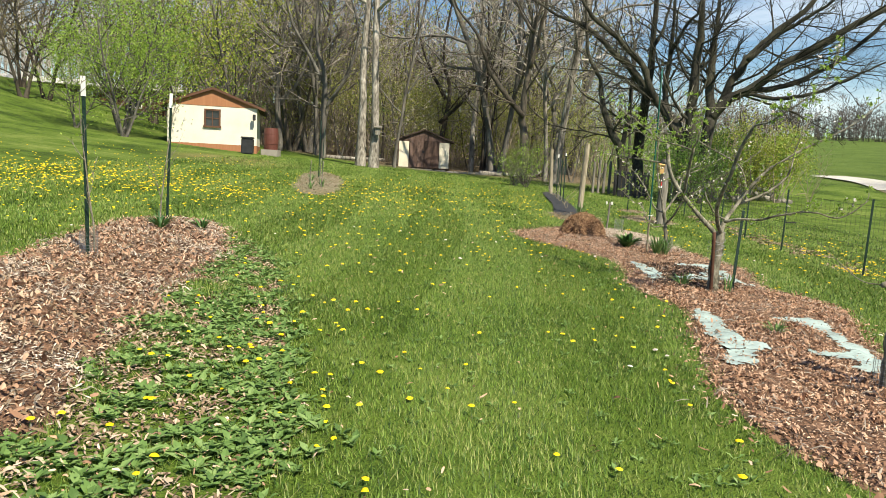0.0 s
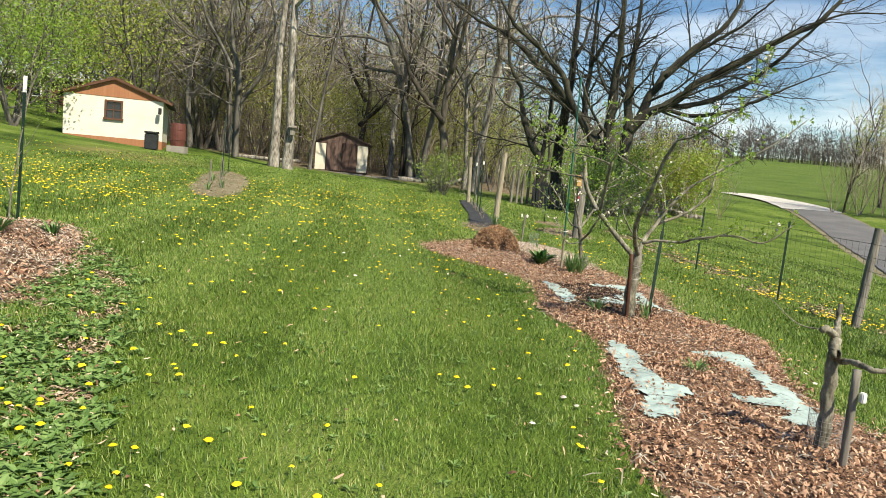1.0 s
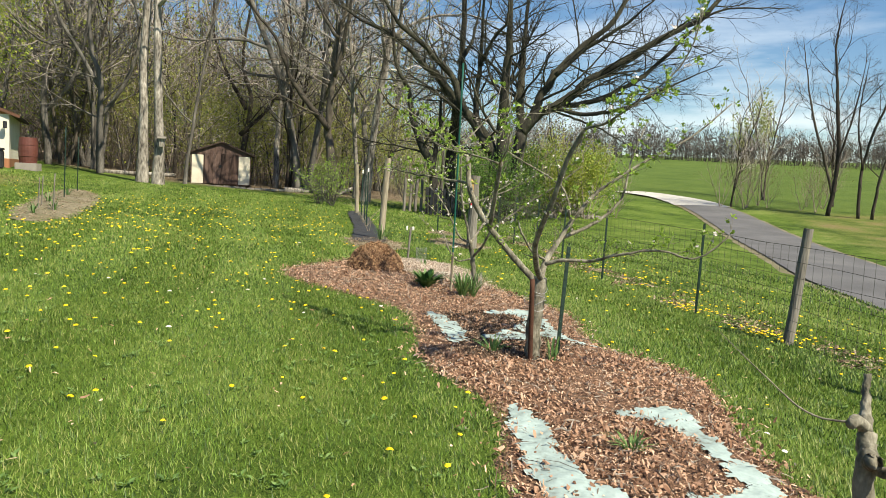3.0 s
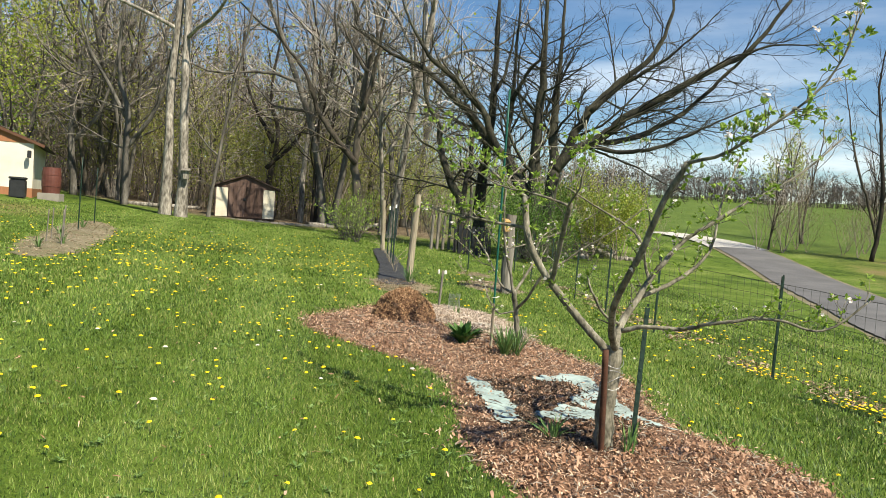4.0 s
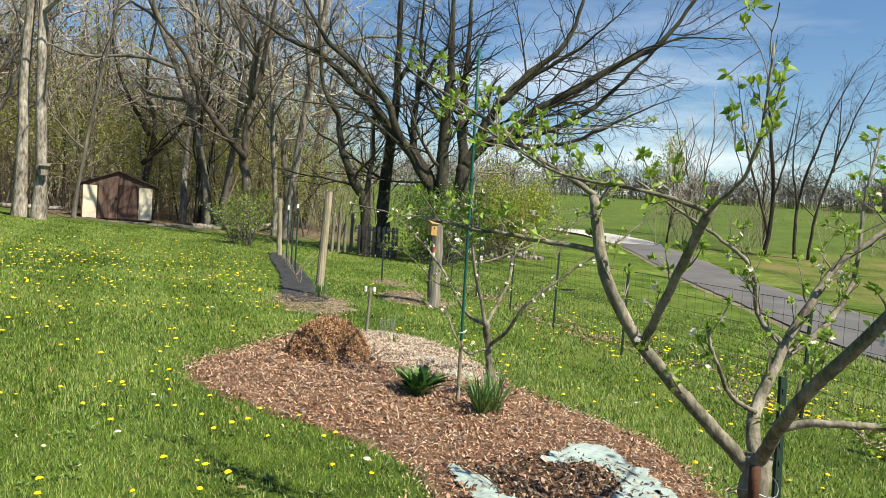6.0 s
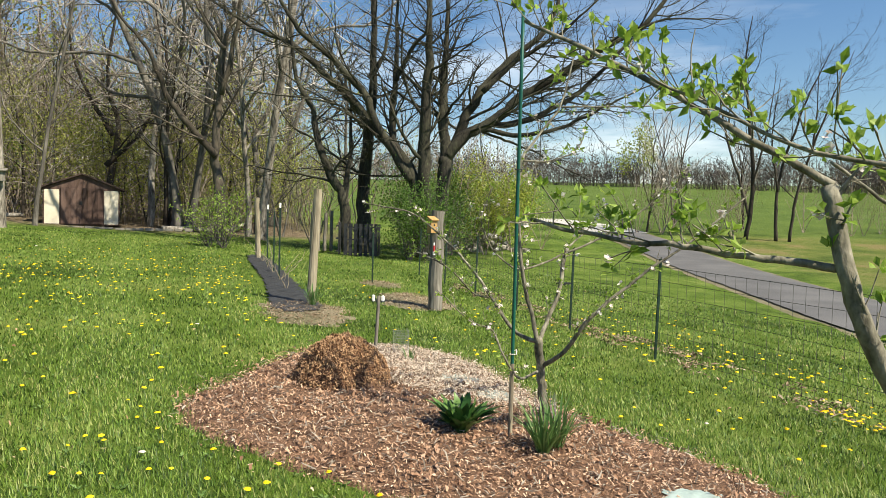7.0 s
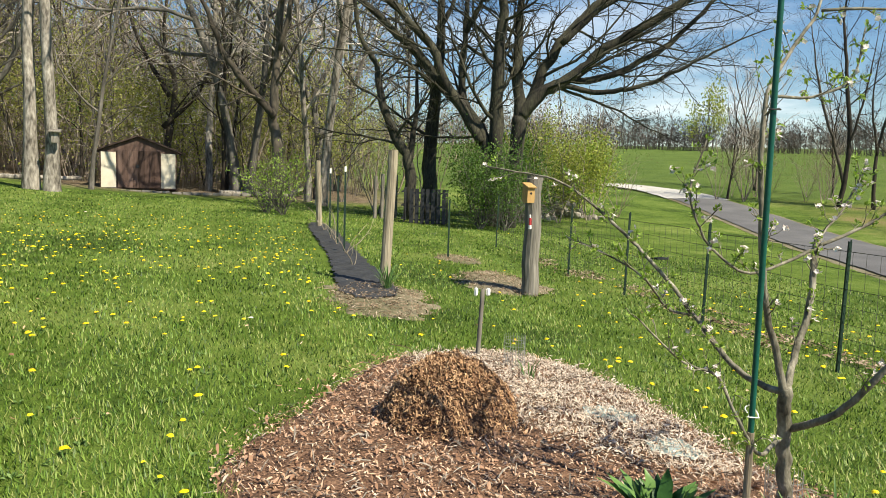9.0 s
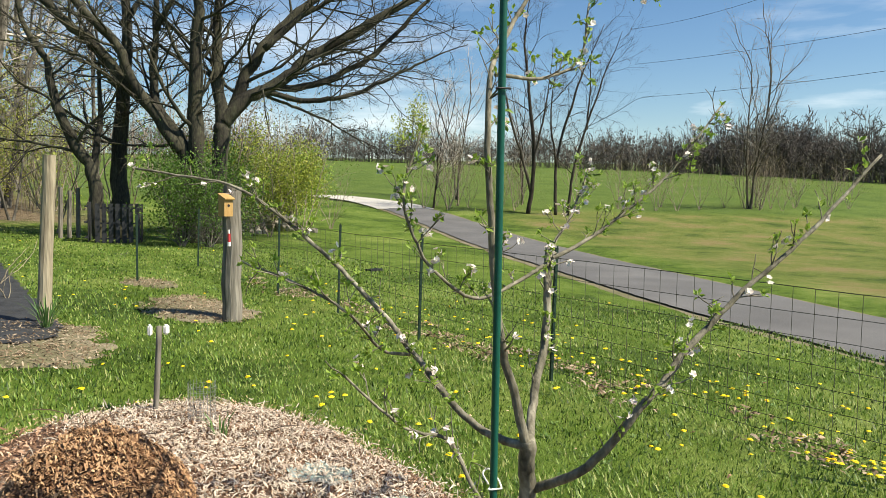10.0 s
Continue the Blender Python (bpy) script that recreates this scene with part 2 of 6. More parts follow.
def mesh(name, verts, faces, mat, smooth=False):
    me = bpy.data.meshes.new(name)
    groups = [faces] if isinstance(faces, np.ndarray) else faces if len(faces) and isinstance(faces[0], np.ndarray) else None
    if groups:
        verts = np.asarray(verts, np.float32)
        me.vertices.add(len(verts))
        me.vertices.foreach_set("co", verts.ravel())
        sizes = np.concatenate([np.full(len(f), f.shape[1]) for f in groups])
        me.loops.add(int(sizes.sum()))
        me.loops.foreach_set("vertex_index", np.concatenate([f.ravel() for f in groups]).astype(np.int32))
        me.polygons.add(len(sizes))
        me.polygons.foreach_set("loop_start", (np.cumsum(sizes) - sizes).astype(np.int32))
        me.update(calc_edges=True)
    else:
        me.from_pydata([tuple(map(float, v)) for v in verts], [], faces)
        me.update()
    me.polygons.foreach_set("use_smooth", np.full(len(me.polygons), smooth))
    me.materials.append(mat)
    return me


def thing(name, x, y, z=None, turn=0.0, label="", category="", group="", kind="", size=1.0):
    """An Empty at a thing's base, which parents its parts."""
    ob = new(name)
    ob.empty_display_size = 0.2
    ob.matrix_basis = pose(x, y, float(gz(x, y)) if z is None else z, 0, 0, turn) @ Matrix.Scale(size, 4)
    return tagged(ob, label, category, group, kind)


def part(name, geo, mat, parent=None, label="", smooth=False):
    ob = new(name, geo if isinstance(geo, bpy.types.Mesh) else mesh(name, geo[0], geo[1], mat, smooth))
    ob.parent = parent
    return tagged(ob, label)


FOLDED = np.array([(0, 1, 4), (1, 2, 4), (2, 3, 4), (3, 0, 4)])
FLAT = np.array([(0, 1, 3), (1, 2, 3)])


class Geo:
    """Collects tubes, boxes and sheets into one mesh."""

    def __init__(self):
        self.v, self.f, self.n = [], {}, 0

    def add(self, verts, faces):
        verts = np.asarray(verts, float).reshape(-1, 3)
        if isinstance(faces, np.ndarray):
            self.f.setdefault(faces.shape[1], []).append(faces + self.n)
        else:
            for f in faces:
                self.f.setdefault(len(f), []).append(np.asarray(f)[None] + self.n)
        self.v.append(verts)
        self.n += len(verts)
        return self

    def tube(self, pts, radii, sides=6, cap=True):
        pts = np.asarray(pts, float)
        radii = np.broadcast_to(np.asarray(radii, float), len(pts))
        d = np.gradient(pts, axis=0)
        d /= np.linalg.norm(d, axis=1)[:, None] + 1e-9
        ref = np.array([0.0, 0.0, 1.0]) if abs(d[0][2]) < 0.85 else np.array([1.0, 0.0, 0.0])
        a = np.cross(d, ref)
        a /= np.linalg.norm(a, axis=1)[:, None] + 1e-9
        b = np.cross(d, a)
        ang = np.arange(sides) * 2 * np.pi / sides
        ring = pts[:, None] + radii[:, None, None] * (np.cos(ang)[None, :, None] * a[:, None] + np.sin(ang)[None, :, None] * b[:, None])
        i, j = np.meshgrid(np.arange(len(pts) - 1) * sides, np.arange(sides), indexing="ij")
        k = (j + 1) % sides
        start = self.n
        self.add(ring, np.stack([i + j, i + k, i + sides + k, i + sides + j], -1).reshape(-1, 4))
        if cap:
            foot = np.arange(sides) + start
            self.f.setdefault(sides, []).append(foot[None, ::-1])
            self.f.setdefault(sides, []).append(foot[None] + (len(pts) - 1) * sides)
        return self

    def box(self, lo, hi, m=None):
        v = np.array([(x, y, z) for x in (lo[0], hi[0]) for y in (lo[1], hi[1]) for z in (lo[2], hi[2])], float)
        if m is not None:
            v = np.array([m @ Vector(p) for p in v])
        return self.add(v, [(0, 1, 3, 2), (4, 6, 7, 5), (0, 4, 5, 1), (2, 3, 7, 6), (0, 2, 6, 4), (1, 5, 7, 3)])

    def leaf(self, p, out, up, length, width):
        """A folded leaf of four triangles."""
        p, out, up = np.asarray(p), np.asarray(out), np.asarray(up)
        s = np.cross(out, up)
        s = s / (np.linalg.norm(s) + 1e-9)
        m = p + out * length * 0.5
        return self.add([p, m + s * width / 2 + up * width * 0.15, p + out * length - up * length * 0.12, m - s * width / 2 + up * width * 0.15, m],
                        FOLDED)

    def flat_leaf(self, p, out, up, length, width):
        """A leaf of two triangles, for foliage further off."""
        p, out, up = np.asarray(p), np.asarray(out), np.asarray(up)
        s = np.cross(out, up)
        s = s / (np.linalg.norm(s) + 1e-9)
        m = p + out * length * 0.5 + up * length * 0.12
        return self.add([p, m + s * width / 2, p + out * length, m - s * width / 2], FLAT)

    def out(self):
        faces = [np.concatenate(f) for f in self.f.values()]
        return (np.concatenate(self.v) if self.v else np.zeros((0, 3)), faces[0] if len(faces) == 1 else faces)


def bevel_box(lo, hi, r=0.01):
    bm = bmesh.new()
    bmesh.ops.create_cube(bm, size=1.0)
    for v in bm.verts:
        v.co = [lo[i] + (hi[i] - lo[i]) * (v.co[i] + 0.5) for i in range(3)]
    bmesh.ops.bevel(bm, geom=bm.edges[:], offset=r, segments=2, affect="EDGES")
    v = [tuple(q.co) for q in bm.verts]
    f = [tuple(q.index for q in p.verts) for p in bm.faces]
    bm.free()
    return v, f


def curve(pts, n=10):
    """A smooth line through a few points."""
    p = np.asarray(pts, float)
    q = np.vstack([2 * p[0] - p[1], p, 2 * p[-1] - p[-2]])
    res = []
    for i in range(1, len(q) - 2):
        for t in np.linspace(0, 1, n, endpoint=False):
            a, b, c, d = q[i - 1], q[i], q[i + 1], q[i + 2]
            res.append(0.5 * (2 * b + (c - a) * t + (2 * a - 5 * b + 4 * c - d) * t * t + (3 * b - a - 3 * c + d) * t ** 3))
    res.append(p[-1])
    return np.array(res)


def inside(px, py, poly):
    poly = np.asarray(poly, float)
    res = np.zeros(np.shape(px), bool)
    for i in range(len(poly)):
        (x1, y1), (x2, y2) = poly[i - 1], poly[i]
        hit = ((y1 > py) != (y2 > py)) & (px < (x2 - x1) * (py - y1) / (y2 - y1 + 1e-12) + x1)
        res ^= hit
    return res


def edge_distance(px, py, poly):
    poly = np.asarray(poly, float)
    best = np.full(np.shape(px), 1e9)
    for i in range(len(poly)):
        a, b = poly[i - 1], poly[i]
        d = b - a
        t = np.clip(((px - a[0]) * d[0] + (py - a[1]) * d[1]) / (d @ d + 1e-12), 0, 1)
        best = np.minimum(best, np.hypot(px - a[0] - t * d[0], py - a[1] - t * d[1]))
    return np.where(inside(px, py, poly), best, -best)


def wobble(x, y, s=1.0):
    """Smooth unevenness between about -1 and 1."""
    x, y = np.asarray(x) * s, np.asarray(y) * s
    return (np.sin(1.7 * x + 0.6 * y) + np.sin(-0.8 * x + 2.1 * y + 1.3) + np.sin(3.1 * x - 1.9 * y + 0.4) + np.sin(2.3 * x + 3.7 * y + 2.2)) / 4


# ---- ground ----
def closed(pts, n=6):
    p = np.asarray(pts, float)
    k = len(p)
    res = []
    for i in range(k):
        a, b, c, d = p[i - 1], p[i], p[(i + 1) % k], p[(i + 2) % k]
        for t in np.linspace(0, 1, n, endpoint=False):
            res.append(0.5 * (2 * b + (c - a) * t + (2 * a - 5 * b + 4 * c - d) * t * t + (3 * b - a - 3 * c + d) * t ** 3))
    return np.array(res)


BED_RIGHT = closed([(1.25, 13.9), (1.65, 12.7), (2.55, 11.3), (2.35, 9.0), (2.6, 7.7), (2.2, 6.2), (1.9, 4.7), (2.2, 3.4), (3.4, 3.0), (4.1, 4.4), (3.9, 6.0), (4.1, 7.2),
                    (4.7, 8.8), (4.3, 10.0), (4.7, 11.8), (4.35, 13.4), (4.3, 15.7), (3.7, 16.45), (2.7, 16.2), (2.0, 15.2)])
BED_LEFT = closed([(-1.95, 3.1), (-2.1, 4.3), (-2.25, 5.5), (-2.4, 7.0), (-2.6, 8.6), (-3.4, 10.6), (-4.3, 10.2), (-4.3, 8.5), (-4.0, 6.6), (-4.2, 5.2), (-3.6, 3.2)])
BED_FAR = closed([(-3.3, 18.0), (-3.1, 20.4), (-4.2, 27.5), (-5.3, 29.0), (-4.9, 24.5), (-4.0, 19.4)])
BED_POST = closed([(2.75, 18.3), (3.5, 18.2), (3.9, 19.6), (3.5, 20.6), (2.8, 20.0)])
BED_BIRD = closed([(5.0, 20.7), (5.5, 20.0), (6.2, 20.6), (6.1, 22.4), (5.3, 21.9)])
BED_VINE = closed([(5.6, 24.2), (6.1, 23.7), (6.4, 24.4), (6.0, 25.0)])
BEDS = [BED_RIGHT, BED_LEFT, BED_FAR, BED_POST, BED_BIRD, BED_VINE]
ROAD_MID = curve([(10.5, -60), (10.8, -20), (11.3, 4), (14.2, 15.2), (19.2, 24.8), (26.2, 38.5), (30.0, 47.5), (31.8, 54.5), (31.5, 58.0), (30.4, 60.6)], 10)
ROAD_HALF = 1.65


def road_distance(x, y):
    best = np.full(np.shape(x), 1e9)
    for a, b in zip(ROAD_MID[:-1], ROAD_MID[1:]):
        d = b - a
        t = np.clip(((x - a[0]) * d[0] + (y - a[1]) * d[1]) / (d @ d), 0, 1)
        best = np.minimum(best, np.hypot(x - a[0] - t * d[0], y - a[1] - t * d[1]))
    return best


def bed_height(x, y):
    """How far the mulch lies above the lawn."""
    h = np.zeros(np.shape(x))
    for k, (poly, top) in enumerate(((BED_RIGHT, 0.17), (BED_LEFT, 0.10), (BED_FAR, 0.06), (BED_POST, 0.05), (BED_BIRD, 0.05), (BED_VINE, 0.04))):
        d = edge_distance(x, y, poly)
        if k == 0:
            top = 0.035 + 0.025 * np.clip((y - 12.0) / 3.0, 0, 1)
        h = np.where(d > 0, top * (1 - np.exp(-np.maximum(d, 0) / 0.45)) + 0.012 * wobble(x, y, 4), h)
    return h


def ground_material():
    m = bpy.data.materials.new("lawn")
    m.use_nodes = True
    nt = m.node_tree
    ln = nt.links.new
    b = nt.nodes["Principled BSDF"]
    b.inputs["Roughness"].default_value = 0.95
    b.inputs["Specular IOR Level"].default_value = 0.15
    geo = nt.nodes.new("ShaderNodeNewGeometry")
    sep = nt.nodes.new("ShaderNodeSeparateXYZ")
    ln(geo.outputs["Position"], sep.inputs["Vector"])

    def noise_of(scale, detail=5):
        n = nt.nodes.new("ShaderNodeTexNoise")
        n.inputs["Scale"].default_value, n.inputs["Detail"].default_value = scale, detail
        ln(geo.outputs["Position"], n.inputs["Vector"])
        return n.outputs["Fac"]

    def ramp_of(src, stops):
        r = nt.nodes.new("ShaderNodeValToRGB")
        e = r.color_ramp.elements
        while len(e) < len(stops):
            e.new(0.5)
        for k, (p, c) in enumerate(stops):
            e[k].position, e[k].color = p, (*c, 1)
        ln(src, r.inputs["Fac"])
        return r.outputs["Color"]

    def mixed(fac, a, c):
        x = nt.nodes.new("ShaderNodeMix")
        x.data_type = "RGBA"
        ln(fac, x.inputs["Factor"])
        ln(a, x.inputs["A"])
        ln(c, x.inputs["B"])
        return x.outputs["Result"]

    def span(src, a, c, wob=0.0, noise_src=None):
        if noise_src is not None:
            t = nt.nodes.new("ShaderNodeMath")
            t.operation = "MULTIPLY_ADD"
            ln(noise_src, t.inputs[0])
            t.inputs[1].default_value = wob
            ln(src, t.inputs[2])
            src = t.outputs["Value"]
        r = nt.nodes.new("ShaderNodeMapRange")
        r.inputs["From Min"].default_value, r.inputs["From Max"].default_value = a, c
        ln(src, r.inputs["Value"])
        return r.outputs["Result"]

    def math_of(op, a, c):
        t = nt.nodes.new("ShaderNodeMath")
        t.operation = op
        for k, v in enumerate((a, c)):
            if isinstance(v, float):
                t.inputs[k].default_value = v
            else:
                ln(v, t.inputs[k])
        return t.outputs["Value"]

    broad, mid, fine = noise_of(0.35), noise_of(2.6), noise_of(70)
    v = math_of("ADD", math_of("MULTIPLY", broad, 0.5), math_of("MULTIPLY", math_of("ADD", mid, fine), 0.25))
    lawn = ramp_of(v, [(0.38, (0.029, 0.054, 0.009)), (0.5, (0.086, 0.140, 0.019)), (0.62, (0.169, 0.216, 0.054))])
    litter = ramp_of(math_of("MULTIPLY", math_of("ADD", mid, fine), 0.5), [(0.36, (0.072, 0.054, 0.035)), (0.5, (0.158, 0.122, 0.083)), (0.64, (0.238, 0.194, 0.137))])
    wheat = ramp_of(v, [(0.36, (0.054, 0.094, 0.017)), (0.6, (0.101, 0.148, 0.031))])
    meadow = ramp_of(v, [(0.36, (0.086, 0.112, 0.025)), (0.5, (0.137, 0.144, 0.043)), (0.64, (0.194, 0.155, 0.072))])
    u = math_of("ADD", math_of("MULTIPLY", sep.outputs["X"], 0.55), math_of("MULTIPLY", sep.outputs["Y"], 0.83))
    # the woods' floor ahead, the rough meadow past the road and the green crop beyond
    bent = math_of("ADD", sep.outputs["Y"], math_of("MULTIPLY", math_of("MINIMUM", math_of("ADD", sep.outputs["X"], 4.0), 0.0), 1.0))
    wood_y = span(bent, 46.0, 49.5, 6.0, mid)
    wood_x = span(sep.outputs["X"], 15.0, 11.0, 4.0, mid)
    col = mixed(math_of("MULTIPLY", wood_y, wood_x), lawn, litter)
    off = math_of("SUBTRACT", sep.outputs["X"], math_of("MULTIPLY", sep.outputs["Y"], 0.5))
    past = math_of("MULTIPLY", span(off, 11.5, 14.0, 3.0, mid), span(u, 62.0, 58.0))
    col = mixed(math_of("MULTIPLY", past, span(broad, 0.25, 0.65)), col, meadow)
    far = math_of("MULTIPLY", span(u, 60.0, 63.0, 3.0, broad), span(sep.outputs["X"], 11.0, 15.0))
    col = mixed(far, col, wheat)
    # a worn dry patch before the garage
    px = math_of("MULTIPLY", math_of("ADD", sep.outputs["X"], 9.0), 0.36)
    py = math_of("MULTIPLY", math_of("SUBTRACT", sep.outputs["Y"], 31.0), 0.24)
    spot = math_of("ADD", math_of("MULTIPLY", px, px), math_of("MULTIPLY", py, py))
    dry = ramp_of(v, [(0.36, (0.1, 0.1, 0.03)), (0.6, (0.24, 0.18, 0.09))])
    col = mixed(math_of("MULTIPLY", span(spot, 1.6, 0.3, 0.6, mid), 0.75), col, dry)
    ln(col, b.inputs["Base Color"])
    bp = nt.nodes.new("ShaderNodeBump")
    bp.inputs["Strength"].default_value, bp.inputs["Distance"].default_value = 0.7, 0.05
    ln(math_of("ADD", mid, fine), bp.inputs["Height"])
    ln(bp.outputs["Normal"], b.inputs["Normal"])
    return m


M_LAWN = ground_material()


def grid(xs, ys, height):
    gx, gy = np.meshgrid(xs, ys)
    v = np.stack([gx, gy, height(gx, gy)], -1).reshape(-1, 3)
    n, k = len(xs), len(ys)
    i = (np.arange(k - 1)[:, None] * n + np.arange(n - 1)[None]).reshape(-1)
    return v, np.stack([i, i + 1, i + n + 1, i + n], 1)


def spaced(lo, hi, mid, n, bend=3.0):
    t = np.linspace(-1, 1, n)
    s = np.sinh(bend * t) / np.sinh(bend)
    return np.where(s < 0, mid + s * (mid - lo), mid + s * (hi - mid))


def ground_height(x, y):
    sunk = np.where(road_distance(x, y) < ROAD_HALF + 0.9, -0.08, 0.0)
    return gz(x, y) + 0.015 * wobble(x, y, 1.3) + sunk


XS, YS = spaced(-500, 900, 3, 200, 5.0), spaced(-160, 1200, 12, 210, 5.0)
tagged(new("ground", mesh("ground", *grid(XS, YS, ground_height), M_LAWN, True)), "mown spring lawn sloping gently down to a lane", "ground", kind="structure")


def road_strip(mid, half, lift):
    d = np.gradient(mid, axis=0)
    d /= np.linalg.norm(d, axis=1)[:, None]
    side = np.stack([d[:, 1], -d[:, 0]], 1)
    rows = []
    for k in np.linspace(-1, 1, 7):
        w = half + 0.06 * wobble(mid[:, 0], mid[:, 1], 2.0)
        q = mid + side * (k * w)[:, None]
        z = gz(mid[:, 0], mid[:, 1]) * 0.5 + gz(q[:, 0], q[:, 1]) * 0.5
        rows.append(np.column_stack([q, z + lift - 0.03 * k * k]))
    v = np.stack(rows, 1).reshape(-1, 3)
    n = 7
    i = (np.arange(len(mid) - 1)[:, None] * n + np.arange(n - 1)[None]).reshape(-1)
    return v, np.stack([i, i + 1, i + n + 1, i + n], 1)


dense = curve(ROAD_MID[::2], 8)
paved = dense[dense[:, 1] < 50.4]
tagged(new("road", mesh("road", *road_strip(paved, ROAD_HALF, 0.015), M_ASPHALT, True)), "narrow grey asphalt lane climbing past the fence", "road", kind="structure")
tagged(new("gravel_drive", mesh("gravel_drive", *road_strip(dense[dense[:, 1] > 50.0], ROAD_HALF + 0.35, 0.01), M_GRAVEL, True)), "pale gravel drive at the lane's end", "drive", kind="structure")


tagged(new("verge", mesh("verge", *road_strip(paved, ROAD_HALF + 0.28, -0.025), M_VERGE, True)), "worn tan verge along the lane", "verge", kind="structure")


def make_bed(poly, label, step=0.07, mat=None, ragged=0.05):
    lo, hi = poly.min(0) - 0.3, poly.max(0) + 0.3

    def rim(x, y):
        return edge_distance(x, y, poly) + ragged * (wobble(x, y, 3.1) + 0.6 * wobble(y, x, 8.3))
    xs, ys = np.arange(lo[0], hi[0], step), np.arange(lo[1], hi[1], step)
    v, f = grid(xs, ys, lambda x, y: gz(x, y) + np.where(rim(x, y) > 0, bed_height(x, y) + 0.012 * wobble(x, y, 9) + 0.02, 0.02 + 0.35 * rim(x, y)))
    keep = (edge_distance(v[:, 0], v[:, 1], poly) > -0.2)[f].all(1)
    tagged(new("mulch_bed", mesh("mulch_bed", v, f[keep], mat or M_MULCH, True)), label, "mulch bed", kind="structure")


make_bed(BED_RIGHT, "long bed of shredded brown wood mulch and leaves")
make_bed(BED_LEFT, "bed of greyish wood mulch with weedy edges")
make_bed(BED_FAR, "thin bed of pale mulch round young trees", 0.1, M_VERGE, 0.4)
make_bed(BED_POST, "small patch of mulch at a trellis post", 0.06, M_VERGE, 0.25)
make_bed(BED_BIRD, "worn patch of mulch by the nest box post", 0.06, M_VERGE, 0.35)
make_bed(BED_VINE, "small mulch patch round a thin stake", 0.06, M_VERGE, 0.3)
# ---- trees ----
def unit(v):
    v = np.asarray(v, float)
    return v / (np.linalg.norm(v) + 1e-9)


def turned(d, angle, around):
    """d leaned over by an angle, towards a bearing round itself."""
    d = unit(d)
    a = unit(np.cross(d, (0.3, 0.9, 0.1) if abs(d[2]) > 0.8 else (0, 0, 1)))
    b = np.cross(d, a)
    return unit(d * math.cos(angle) + (a * math.cos(around) + b * math.sin(around)) * math.sin(angle))


def limb(r, p, d, length, n, wander, lift):
    pts = [np.asarray(p, float)]
    for i in range(n):
        d = unit(d + r.normal(0, wander, 3) + np.array([0, 0, lift]))
        pts.append(pts[-1] + d * length / n)
    return np.array(pts)


def grow(r, wood, twig, tips, p, d, length, rad, level, spec, sides=(8, 6, 4, 3, 3)):
    """A limb and, along it, its children. Thick wood and twigs go into two meshes; tips receive the ends."""
    kids, angle, ratio, lift, wander, start, last = spec
    n = 9 if level == 0 else 6 if level == 1 else 4 if level < last else 2
    pts = limb(r, p, d, length, n, wander[min(level, len(wander) - 1)], lift[min(level, len(lift) - 1)])
    end = rad * (0.45 if level < last else 0.35)
    radii = rad + (end - rad) * np.linspace(0, 1, len(pts)) ** 0.8
    if level == 0:
        radii[0] *= 1.35
    (wood if level < 2 else twig).tube(pts, radii, sides[min(level, 4)], cap=False)
    if level == last:
        tips.append((pts[-1], unit(pts[-1] - pts[-2])))
        return
    count = kids[min(level, len(kids) - 1)]
    for k in range(count):
        s = start[min(level, len(start) - 1)]
        t = s + (1 - s) * (k + r.uniform(0.2, 0.9)) / count
        i = min(int(t * n), n - 1)
        q = pts[i] + (pts[i + 1] - pts[i]) * (t * n - i)
        rr = np.interp(t, np.linspace(0, 1, len(radii)), radii)
        a = angle[min(level, len(angle) - 1)] * r.uniform(0.7, 1.25)
        nd = turned(pts[i + 1] - pts[i], a, k * 2.4 + r.uniform(-0.6, 0.6))
        grow(r, wood, twig, tips, q, nd, length * ratio[min(level, len(ratio) - 1)] * r.uniform(0.7, 1.15) * (1.15 - 0.45 * t), max(rr * 0.62, 0.004), level + 1, spec, sides)
    grow(r, wood, twig, tips, pts[-1], unit(pts[-1] - pts[-2]), length * 0.4, end, min(level + 1, last), spec, sides)


def leaf_clusters(r, tips, geo, per, spread, size):
    for p, d in tips:
        for _ in range(per):
            out = unit(r.normal(0, 1, 3) + d * 0.5 + np.array([0, 0, 0.3]))
            q = p + r.normal(0, spread, 3)
            s = size * r.uniform(0.6, 1.3)
            geo.flat_leaf(q, out, unit(np.cross(out, r.normal(0, 1, 3))), s, s * 0.65)


def make_tree(name, seed, height, rad, spec, bark, label, category="tree", leaf=None, leaf_spec=(2, 0.1, 0.05), stems=1, splay=0.25, sides=(8, 6, 4, 3, 3), twigs=None):
    """A tree at the origin, out of which copies are set."""
    r = np.random.default_rng(seed)
    wood, twig, tips = Geo(), Geo(), []
    for k in range(stems):
        a = k * 2 * math.pi / stems + r.uniform(-0.4, 0.4)
        lean = splay * r.uniform(0.4, 1.2) if stems > 1 else 0.03
        foot = np.array([math.cos(a), math.sin(a), 0]) * rad * (0.9 if stems > 1 else 0.0) + np.array([0, 0, -0.1])
        d = unit((math.cos(a) * lean, math.sin(a) * lean, 1))
        grow(r, wood, twig, tips, foot, d, height * r.uniform(0.8, 1.0), rad * r.uniform(0.7, 1.0), 0, spec, sides)
    root = thing(name, 0, 0, 0, label=label, category=category)
    part("trunk", wood.out(), bark, root, smooth=True)
    part("crown", twig.out(), twigs or bark, root, smooth=True)
    if leaf is not None:
        g = Geo()
        leaf_clusters(r, tips, g, *leaf_spec)
        part("leaves", g.out(), leaf, root, "fresh spring leaves")
    return root


